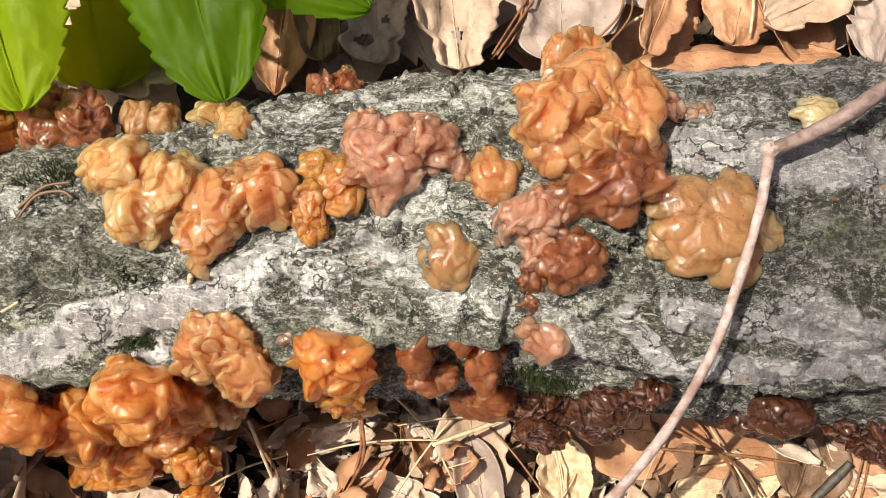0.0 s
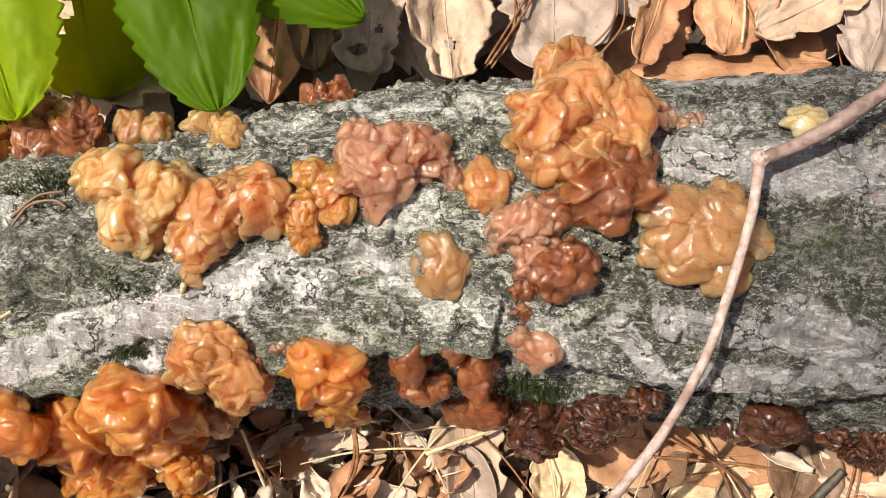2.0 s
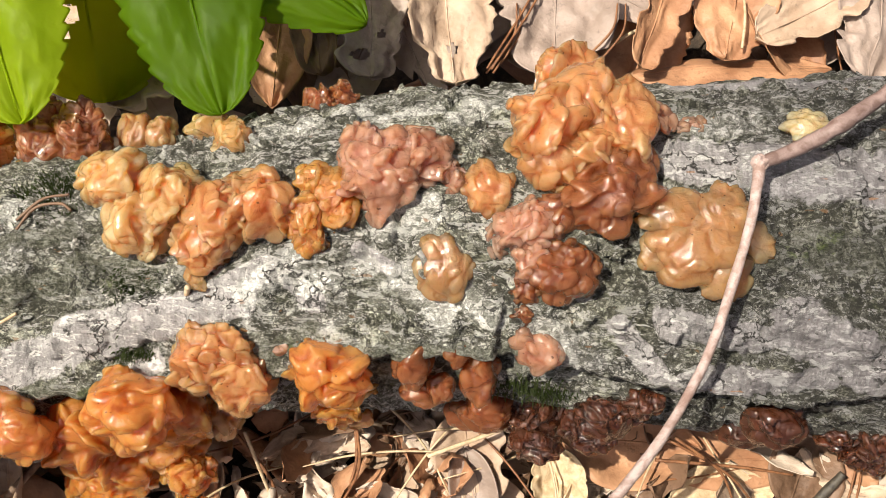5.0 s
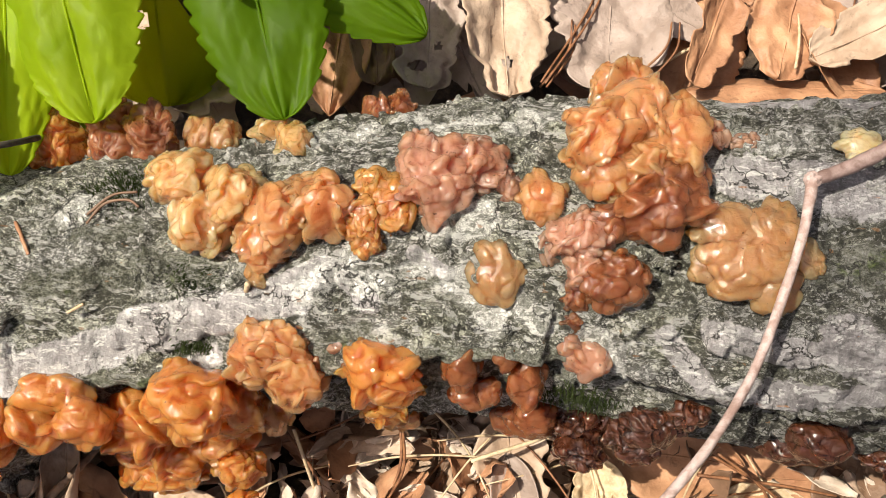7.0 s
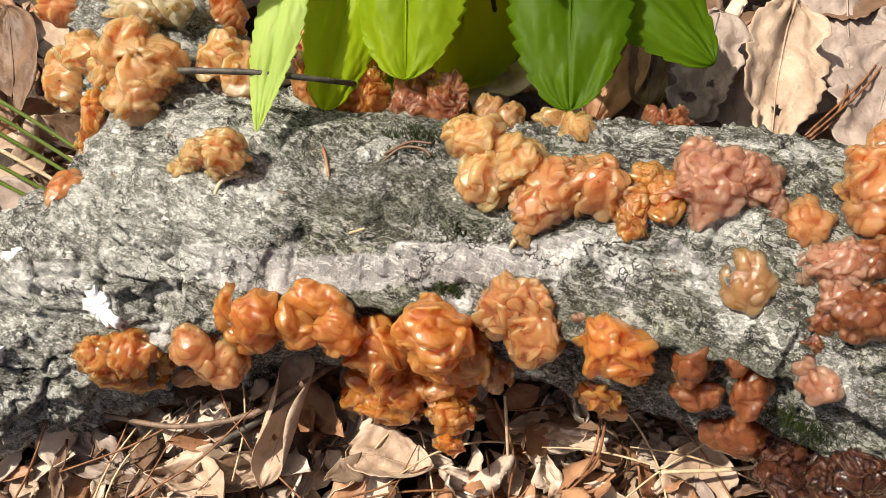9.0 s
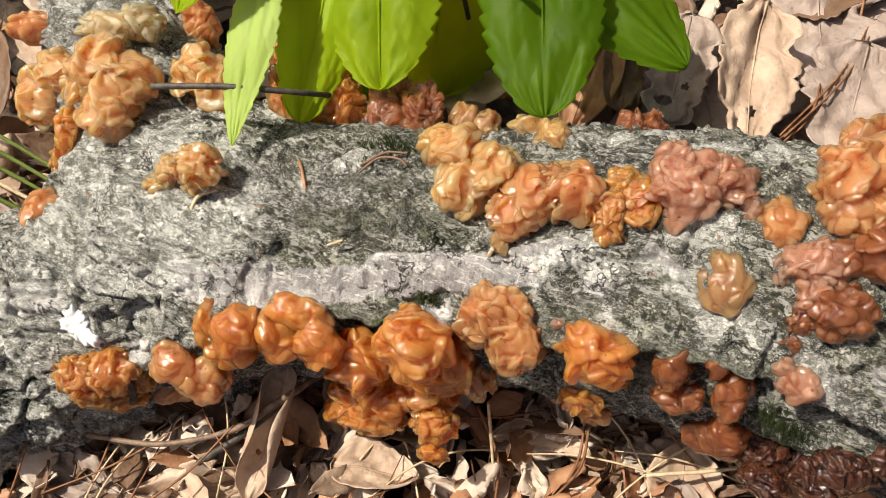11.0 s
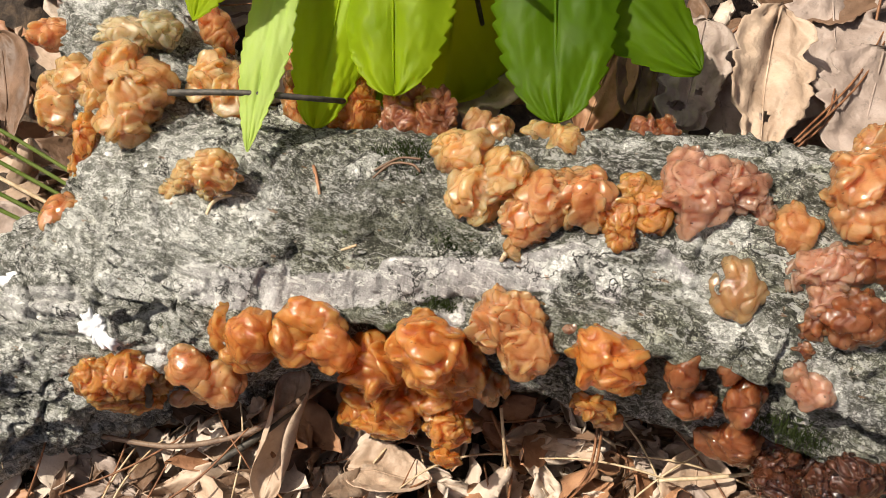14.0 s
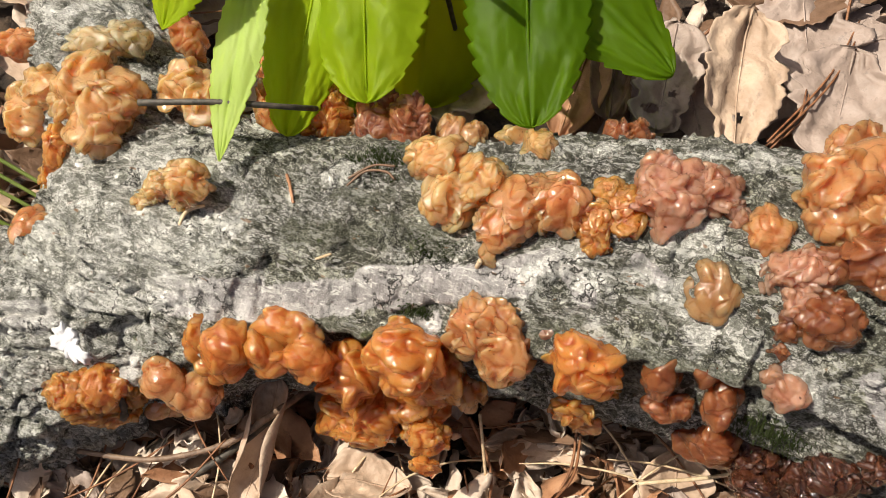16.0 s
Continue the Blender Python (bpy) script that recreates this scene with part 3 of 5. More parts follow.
def lobed_ball(habit, share, seed, rnd, level):
    """Lobes crowded over a core of about 1 in radius, in one of the habits; z points away from the bark."""
    d, f = BALLS[level]
    count, range_of_sizes, thinness, uneven, dents, _ = HABITS[habit]
    count = max(5, int(count * share))
    verts, faces = [], []

    def add(c, axes, sizes, dent, k):
        p = d + seed * 3.7 + k * 5.1
        r = 1 + uneven * value_noise(p * 1.3, seed + k) + 0.5 * uneven * value_noise(p * 2.9, seed + k + 1)
        if dent:
            r = r * (1 - dent * np.exp(-((1 - d[:, 1]) / 0.22) ** 2))
        v = c + (d * r[:, None] * sizes) @ axes
        faces.extend([[i + len(verts) * len(d) for i in q] for q in f])
        verts.append(v)

    low = habit == "disc"
    add(np.zeros(3), np.eye(3), np.array((0.82, 0.82, 0.88 if low else 0.80)), 0, 0)
    for k in range(count):
        up = (0.55 - 0.75 * (k + 0.5) / count) if low else 1 - 1.55 * (k + 0.5) / count
        turn = 2.39996 * k + rnd.uniform(-0.6, 0.6)
        flat = math.sqrt(max(0, 1 - up * up))
        u = np.array((flat * math.cos(turn), flat * math.sin(turn), up)) + np.array([rnd.gauss(0, 0.16) for _ in range(3)])
        u /= np.linalg.norm(u)
        side = np.cross(u, np.array([rnd.gauss(0, 1), rnd.gauss(0, 1), rnd.gauss(0, 0.3 if low else 1)]))
        side /= np.linalg.norm(side)
        size = rnd.choice(range_of_sizes) * rnd.uniform(0.9, 1.1)
        sizes = size * np.array((rnd.uniform(0.95, 1.3), rnd.uniform(0.95, 1.2), rnd.choice(thinness)))
        away = np.cross(side, u)
        if habit == "petals":
            tilt = rnd.uniform(0.35, 1.25)
            away, u = math.cos(tilt) * u + math.sin(tilt) * away, math.cos(tilt) * away - math.sin(tilt) * u
            middle = away * math.cos(tilt) - u * math.sin(tilt)
            add(middle * (1.0 - 0.55 * size), np.stack([side, u, away]), sizes, 0, k + 1)
            continue
        add(u * (1.03 - size * rnd.uniform(0.82, 1.08)), np.stack([side, u, away]), sizes, rnd.choice(dents), k + 1)
    return np.concatenate(verts), faces


CROWDS = []


def crowded(verts, faces, voxel):
    """Lobes that a closed skin will be drawn round."""
    me = bpy.data.meshes.new("raw")
    me.from_pydata(verts.tolist(), [], faces)
    ob = new("raw", me)
    mod = ob.modifiers.new("skin", "REMESH")
    mod.mode, mod.voxel_size = "VOXEL", voxel
    soft = ob.modifiers.new("soft", "SMOOTH")
    soft.factor, soft.iterations = 0.5, 2
    return ob


def jelly(label, material, habit, seed, lumps):
    """A fungus of lumps (x, y, z, half width along the log, half width round it, half height)."""
    rnd = random.Random(seed)
    base = Vector([sum(l[k] for l in lumps) / len(lumps) for k in range(3)])
    thing = new("jelly_fungus")
    thing.location = base
    tagged(thing, label, "fungus", group="jelly fungi on the log")
    for k, (x, y, z, a, b, h) in enumerate(lumps):
        big = max(a, b)
        v, f = lobed_ball(habit, 0.5 if big < 0.0035 else 0.75 if big < 0.0062 else 1.0, seed * 31 + k * 7, rnd, 3)
        n = outward((x, y, z))
        t = np.array((1.0, 0.12, 0.0)) - n * (n[0] + 0.12 * n[1])
        t /= np.linalg.norm(t)
        b_way = np.cross(n, t)
        w = v[:, :1] * t * a * 1.13 + v[:, 1:2] * b_way * b * 1.13 + v[:, 2:] * n * h * 1.13
        CROWDS.append((crowded(w, f, big / (20 if big > 0.006 else 15)), thing, np.array((x, y, z)) - np.array(base), big, seed, k, material, HABITS[habit][5]))


def grow_skins():
    """Draws one closed, wrinkled skin round each crowd of lobes."""
    graph = bpy.context.evaluated_depsgraph_get()
    skins = []
    for crowd in CROWDS:
        done = crowd[0].evaluated_get(graph).to_mesh()
        count = len(done.vertices)
        v, n = np.empty(count * 3), np.empty(count * 3)
        done.vertices.foreach_get("co", v)
        done.vertices.foreach_get("normal", n)
        skins.append((v.reshape(-1, 3), n.reshape(-1, 3), [list(p.vertices) for p in done.polygons]))
    for (raw, thing, off, big, seed, k, material, folded), (w, out, f) in zip(CROWDS, skins):
        me = raw.data
        bpy.data.objects.remove(raw)
        bpy.data.meshes.remove(me)
        p = w * 190 + seed * 3.3 + k
        warp = np.stack([value_noise(p * 0.6 + 9 * j, seed + j) for j in range(3)], 1)
        crease = (1 - np.minimum(np.abs(value_noise(p * 1.15 + 1.0 * warp, seed + 4)) * 2.4, 1)) ** 1.5
        small = (1 - np.minimum(np.abs(value_noise(p * 2.8 + 0.8 * warp, seed + 6)) * 2.6, 1)) ** 1.5
        w = w - out * (folded * (0.0014 * (crease - 0.25) + 0.0007 * max(0, folded - 0.35) * (small - 0.25)) * min(1, big / 0.006))[:, None]
        me = mesh_of("lobe", w + off, f, material)
        # low in creases, where the material paints them darker
        me.attributes.new("thin", "FLOAT", "POINT").data.foreach_set("value", np.clip(1 - 0.9 * crease - 0.4 * small, 0, 1))
        part("lobe", me, thing)



# ---- the jelly fungi ----
jelly("pale amber jelly fungus cushion with rounded lobes on bark", PALE, "petals", 3, [
    (-0.0607, 0.0924, 0.1148, 0.0089, 0.007, 0.0066),
    (-0.0469, 0.0865, 0.1172, 0.0086, 0.0077, 0.0072),
    (-0.0545, 0.0802, 0.1148, 0.0071, 0.0074, 0.0066),
    (-0.0665, 0.0965, 0.1103, 0.005, 0.0047, 0.0044),
    (-0.0433, 0.0912, 0.1157, 0.0048, 0.0054, 0.0045)])
jelly("amber orange jelly fungus cluster with folded lobes", AMBER, "petals", 4, [
    (-0.0334, 0.0813, 0.1202, 0.0073, 0.008, 0.0068),
    (-0.0213, 0.0836, 0.1233, 0.0076, 0.008, 0.0071),
    (-0.0367, 0.0752, 0.1179, 0.0073, 0.0061, 0.0057),
    (-0.0385, 0.0686, 0.1138, 0.0025, 0.0041, 0.0023),
    (-0.0274, 0.0875, 0.1207, 0.0066, 0.0059, 0.0055)])
jelly("orange jelly fungus with upright twisted lobes", ORANGE, "folds", 5, [
    (-0.0089, 0.0906, 0.1244, 0.0047, 0.0056, 0.0044),
    (-0.0034, 0.0848, 0.1261, 0.0049, 0.0072, 0.0046),
    (-0.0103, 0.0799, 0.1242, 0.0052, 0.0069, 0.0049),
    (-0.009, 0.0743, 0.1226, 0.0049, 0.0037, 0.0035)])
jelly("rusty pink wrinkled jelly fungus like a brain", PINK, "folds", 6, [
    (0.0073, 0.0922, 0.1304, 0.0093, 0.0114, 0.0087),
    (0.0178, 0.0953, 0.1313, 0.0076, 0.0079, 0.0071),
    (0.0259, 0.09, 0.1313, 0.0035, 0.0046, 0.0032)])
jelly("small amber cup of jelly fungus on bark", AMBER, "disc", 7, [
    (0.0342, 0.0867, 0.1328, 0.0057, 0.0069, 0.0038),
    (0.039, 0.0893, 0.1326, 0.0023, 0.0032, 0.0021)])
jelly("large orange jelly fungus mound with many swollen lobes", AMBER, "petals", 8, [
    (0.0624, 0.1307, 0.1114, 0.0072, 0.0065, 0.0108),
    (0.0482, 0.1018, 0.1384, 0.0093, 0.0087, 0.0081),
    (0.0597, 0.1105, 0.1349, 0.0097, 0.0103, 0.0091),
    (0.0689, 0.1062, 0.1379, 0.0073, 0.0114, 0.0068),
    (0.0521, 0.0931, 0.1359, 0.009, 0.0067, 0.0062),
    (0.0613, 0.096, 0.1371, 0.0084, 0.0073, 0.0068),
    (0.0535, 0.0875, 0.1349, 0.004, 0.0031, 0.0029)])
jelly("red brown jelly fungus folds under a larger mound", BROWN, "petals", 9, [
    (0.0631, 0.0835, 0.1383, 0.0105, 0.0082, 0.0077),
    (0.0532, 0.0811, 0.135, 0.0082, 0.0045, 0.0042),
    (0.0689, 0.0931, 0.1376, 0.0061, 0.0087, 0.0057)])
jelly("brown jelly fungus cluster with wrinkled dull lobes", PINK, "folds", 10, [
    (0.0448, 0.0773, 0.134, 0.0082, 0.0062, 0.0058),
    (0.0368, 0.0749, 0.1308, 0.0031, 0.0048, 0.0029),
    (0.0457, 0.0691, 0.1315, 0.0057, 0.0057, 0.0053)])
jelly("amber brown grainy jelly fungus lump on bark", BROWN, "beads", 11, [
    (0.0532, 0.066, 0.1321, 0.0085, 0.0073, 0.0069),
    (0.0442, 0.063, 0.1275, 0.004, 0.0043, 0.0037),
    (0.0442, 0.0572, 0.1231, 0.0034, 0.0026, 0.0024)])
jelly("small round pale brown jelly fungus button", HONEY, "disc", 12, [
    (0.0235, 0.0677, 0.1267, 0.0064, 0.0075, 0.0039)])
jelly("flat amber jelly fungus rosette on bark", HONEY, "disc", 13, [
    (0.0812, 0.079, 0.1383, 0.0085, 0.0077, 0.0038),
    (0.0906, 0.0787, 0.14, 0.0079, 0.0079, 0.0039),
    (0.0857, 0.0712, 0.138, 0.0112, 0.0087, 0.0043),
    (0.0774, 0.0711, 0.1353, 0.0053, 0.0059, 0.0026),
    (0.0926, 0.065, 0.1363, 0.0067, 0.0059, 0.0029),
    (0.1007, 0.0725, 0.14, 0.0036, 0.0047, 0.0018)])
jelly("small brown ear of jelly fungus", PINK, "smooth", 14, [
    (0.0495, 0.0489, 0.1173, 0.0062, 0.005, 0.0047),
    (0.0442, 0.0521, 0.1189, 0.0035, 0.0035, 0.0033)])
jelly("orange jelly fungus with drooping bulbous lobes", AMBER, "petals", 15, [
    (-0.0368, 0.048, 0.102, 0.0073, 0.0082, 0.0068),
    (-0.0301, 0.0515, 0.1059, 0.0063, 0.0057, 0.0053),
    (-0.0269, 0.0433, 0.1006, 0.0072, 0.009, 0.0067),
    (-0.0349, 0.0393, 0.0671, 0.006, 0.0073, 0.0056),
    (-0.0399, 0.0456, 0.099, 0.0049, 0.0061, 0.0046)])
jelly("dark orange jelly fungus flank beside bulbous lobes", BROWN, "smooth", 16, [
    (-0.0219, 0.0445, 0.0986, 0.0043, 0.0081, 0.0041)])
jelly("orange jelly fungus lump with drooping fold", ORANGE, "petals", 17, [
    (-0.0038, 0.0445, 0.1087, 0.0095, 0.0076, 0.0072),
    (-0.0037, 0.0502, 0.1079, 0.0063, 0.0042, 0.0039),
    (-0.0016, 0.0417, 0.0733, 0.0063, 0.0059, 0.0055),
    (0.005, 0.0434, 0.0928, 0.0035, 0.0025, 0.0024)])
jelly("small brown jelly fungus ear", PINK, "smooth", 18, [
    (-0.0154, 0.0505, 0.1054, 0.0045, 0.0036, 0.0034)])
jelly("brown jelly fungus with sausage-like lobes", BROWN, "smooth", 19, [
    (0.0176, 0.0478, 0.1087, 0.0050, 0.0083, 0.0065),
    (0.0287, 0.0498, 0.1140, 0.0038, 0.0045, 0.0049),
    (0.0351, 0.0446, 0.1065, 0.0050, 0.0074, 0.0065),
    (0.0218, 0.0424, 0.0955, 0.0062, 0.0035, 0.0040),
    (0.0409, 0.0405, 0.0841, 0.0073, 0.0058, 0.0065),
    (0.0264, 0.0429, 0.0995, 0.0036, 0.0038, 0.0043),
    (0.0406, 0.0402, 0.0769, 0.0096, 0.0069, 0.0065)])
jelly("dark brown shiny jelly fungus mass under the log", DARK, "folds", 20, [
    (0.0537, 0.0383, 0.0778, 0.0079, 0.0079, 0.0074),
    (0.0549, 0.0306, 0.0812, 0.0074, 0.0055, 0.0051),
    (0.0667, 0.0396, 0.0787, 0.0076, 0.0069, 0.0065),
    (0.0733, 0.0371, 0.0933, 0.0086, 0.0069, 0.0065),
    (0.0723, 0.0328, 0.0783, 0.0069, 0.0053, 0.0049),
    (0.0799, 0.0382, 0.1063, 0.0053, 0.004, 0.0038)])
jelly("dark brown bean-shaped jelly fungus", DARK, "smooth", 21, [
    (0.1166, 0.0356, 0.0834, 0.0082, 0.0072, 0.0068),
    (0.1163, 0.0338, 0.105, 0.0077, 0.0067, 0.0063)])
jelly("dark glossy jelly fungus at the log's flank", DARK, "folds", 22, [
    (0.1448, 0.0327, 0.0865, 0.0066, 0.0049, 0.0046),
    (0.1512, 0.0284, 0.0892, 0.0068, 0.0065, 0.0061)])
jelly("small pale jelly fungus cup with a hole", WHITISH, "disc", 23, [
    (0.1154, 0.1036, 0.1433, 0.0056, 0.0044, 0.0029)])
jelly("brown dried jelly fungus scrap", PINK, "folds", 24, [
    (0.0798, 0.1084, 0.1348, 0.0033, 0.0054, 0.0031),
    (0.0877, 0.1061, 0.1354, 0.0039, 0.0027, 0.0015)])
jelly("pale translucent jelly fungus tuft", HONEY, "knobs", 25, [
    (-0.0627, 0.1176, 0.0876, 0.0057, 0.0057, 0.0078),
    (-0.0555, 0.1171, 0.0899, 0.0046, 0.006, 0.0062)])
jelly("yellow amber jelly fungus tuft", PALE, "petals", 26, [
    (-0.041, 0.1171, 0.0928, 0.0063, 0.0066, 0.0065),
    (-0.0327, 0.108, 0.1113, 0.0051, 0.0054, 0.0048)])
jelly("rusty orange dry jelly fungus tuft", BROWN, "folds", 27, [
    (-0.0088, 0.1228, 0.1015, 0.0046, 0.0036, 0.0066),
    (-0.0027, 0.1247, 0.1014, 0.0043, 0.0046, 0.0069)])
jelly("dark amber jelly fungus in leaf shade", BROWN, "folds", 28, [
    (-0.088, 0.1144, 0.087, 0.0081, 0.0074, 0.0111),
    (-0.0782, 0.1154, 0.0891, 0.0073, 0.0077, 0.0109)])
jelly("orange frilly jelly fungus tuft in leaf shade", ORANGE, "folds", 29, [
    (-0.1049, 0.113, 0.0845, 0.0075, 0.0079, 0.0128),
    (-0.1093, 0.1095, 0.0806, 0.0067, 0.0052, 0.0072),
    (-0.0969, 0.1102, 0.0831, 0.0059, 0.0039, 0.0051)])
jelly("amber jelly fungus tuft beside a thin twig", PALE, "petals", 30, [
    (-0.1574, 0.11, 0.0886, 0.0083, 0.0083, 0.0077),
    (-0.1489, 0.1049, 0.0878, 0.0082, 0.0086, 0.0077)])
jelly("large amber jelly fungus cushion with round lobes", PALE, "petals", 31, [
    (-0.1893, 0.0995, 0.0917, 0.0105, 0.0097, 0.009),
    (-0.1793, 0.0874, 0.0913, 0.0091, 0.0099, 0.0085),
    (-0.1788, 0.0979, 0.092, 0.0088, 0.0088, 0.0082),
    (-0.1731, 0.1012, 0.0891, 0.0036, 0.0052, 0.0034),
    (-0.1948, 0.0933, 0.0891, 0.0057, 0.0061, 0.0053)])
jelly("amber jelly fungus cushion at the limb's edge", PALE, "petals", 32, [
    (-0.2214, 0.097, 0.0642, 0.0103, 0.0094, 0.0088),
    (-0.2083, 0.0987, 0.0841, 0.0063, 0.0063, 0.0059)])
jelly("dull orange jelly fungus trail on the limb", ORANGE, "folds", 33, [
    (-0.1983, 0.0805, 0.0774, 0.0041, 0.007, 0.0039),
    (-0.1982, 0.0727, 0.0704, 0.0042, 0.0063, 0.0039)])
jelly("whitish translucent jelly fungus on the limb", WHITISH, "petals", 34, [
    (-0.1943, 0.1159, 0.0912, 0.0086, 0.0061, 0.0057),
    (-0.1859, 0.1226, 0.0896, 0.0074, 0.0062, 0.0058)])
jelly("amber jelly fungus knob on the limb", AMBER, "knobs", 35, [
    (-0.1729, 0.1382, 0.0759, 0.0088, 0.0066, 0.0062)])
jelly("orange jelly fungus knob on the limb", AMBER, "knobs", 36, [
    (-0.2343, 0.121, 0.0702, 0.0065, 0.006, 0.0097)])
jelly("amber jelly fungus arch with a thin tail", PALE, "folds", 37, [
    (-0.1371, 0.0688, 0.1038, 0.0078, 0.007, 0.0066),
    (-0.1452, 0.0671, 0.1013, 0.0059, 0.0052, 0.0049),
    (-0.15, 0.0619, 0.0977, 0.0041, 0.0033, 0.0031),
    (-0.1537, 0.0593, 0.0946, 0.0026, 0.0018, 0.0017)])
jelly("amber jelly fungus drop at the fork", AMBER, "smooth", 38, [
    (-0.1924, 0.0494, 0.0774, 0.0064, 0.0088, 0.006)])
jelly("red brown jelly fungus knot with folded lobes", ORANGE, "folds", 39, [
    (-0.1602, 0.003, 0.0664, 0.0076, 0.008, 0.0071),
    (-0.1503, 0.0073, 0.0672, 0.0088, 0.008, 0.0075),
    (-0.1487, 0.0015, 0.0542, 0.0083, 0.0048, 0.0044),
    (-0.155, 0.0002, 0.0598, 0.0074, 0.005, 0.0047),
    (-0.1419, 0.0086, 0.0601, 0.0035, 0.0058, 0.0033)])
jelly("yellow amber jelly fungus with a crumpled rim", AMBER, "smooth", 40, [
    (-0.1304, 0.0145, 0.0703, 0.008, 0.0073, 0.0068),
    (-0.1213, 0.0137, 0.065, 0.0082, 0.0082, 0.0077),
    (-0.1338, 0.0108, 0.0478, 0.0077, 0.0053, 0.0049)])
jelly("orange jelly fungus with smooth bulging lobes", ORANGE, "smooth", 41, [
    (-0.1212, 0.0271, 0.0818, 0.0051, 0.008, 0.0048),
    (-0.1103, 0.0276, 0.0838, 0.0088, 0.0095, 0.0082),
    (-0.1133, 0.0221, 0.0769, 0.0074, 0.0052, 0.0049)])
jelly("orange jelly fungus with a broad curled lip", ORANGE, "smooth", 42, [
    (-0.0945, 0.0371, 0.0876, 0.0112, 0.0061, 0.0057),
    (-0.0857, 0.0304, 0.0839, 0.0096, 0.0074, 0.0069),
    (-0.0975, 0.0283, 0.0841, 0.0074, 0.0077, 0.0069),
    (-0.082, 0.0315, 0.0741, 0.0045, 0.0075, 0.0042)])
jelly("large orange jelly fungus mass hanging off the log", ORANGE, "petals", 43, [
    (-0.0724, 0.0332, 0.0729, 0.0093, 0.0097, 0.0087),
    (-0.0554, 0.0374, 0.0923, 0.0102, 0.0102, 0.0096),
    (-0.045, 0.04, 0.0762, 0.0088, 0.0107, 0.0082),
    (-0.0757, 0.0285, 0.0391, 0.0096, 0.01, 0.009),
    (-0.0626, 0.0291, 0.053, 0.0096, 0.0092, 0.0086),
    (-0.0508, 0.0349, 0.0579, 0.0095, 0.0087, 0.0082),
    (-0.0663, 0.0206, 0.0477, 0.0089, 0.005, 0.0047)])
jelly("orange jelly fungus tatter hanging below the mass", ORANGE, "folds", 44, [
    (-0.0454, 0.0237, 0.0529, 0.0072, 0.0091, 0.0067),
    (-0.0428, 0.0141, 0.0553, 0.0052, 0.0033, 0.0031)])
jelly("pale orange jelly fungus ear under the log", AMBER, "smooth", 45, [
    (-0.0033, 0.0399, 0.0688, 0.0047, 0.0033, 0.003),
    (0.003, 0.0394, 0.066, 0.0051, 0.004, 0.0037)])
jelly("tiny pale jelly fungus flap under the log", PALE, "smooth", 46, [
    (0.04, 0.0414, 0.0717, 0.0035, 0.0035, 0.0033)])
jelly("amber jelly fungus lump behind green leaves", AMBER, "petals", 47, [
    (-0.1423, 0.1402, 0.0638, 0.0065, 0.0105, 0.0061),
    (-0.1266, 0.1097, 0.0822, 0.0052, 0.0056, 0.0128)])
jelly("tiny clear jelly fungus blob", WHITISH, "knobs", 48, [
    (-0.1294, 0.1092, 0.0737, 0.0035, 0.0029, 0.0062)])
grow_skins()


# ---- leaves, needles and sticks ----
def with_thickness(grid, faces, thick, closed=False):
    """Two skins and a rim round a sheet of rows x cols points."""
    rows, cols = grid.shape[:2]
    du = np.gradient(grid, axis=0)
    dv = np.gradient(grid, axis=1)
    n = np.cross(du, dv)
    n /= np.linalg.norm(n, axis=2)[..., None] + 1e-12
    v = np.concatenate([grid.reshape(-1, 3), (grid - n * thick).reshape(-1, 3)])
    m = rows * cols
    f = faces.tolist() + (faces[:, ::-1] + m).tolist()
    edge = [k for k in range(cols)] + [r * cols + cols - 1 for r in range(1, rows)]
    edge += [(rows - 1) * cols + k for k in range(cols - 2, -1, -1)] + [r * cols for r in range(rows - 2, 0, -1)]
    for a, b in zip(edge, edge[1:] + edge[:1]):
        f.append([b, a, a + m, b + m])
    return v, f


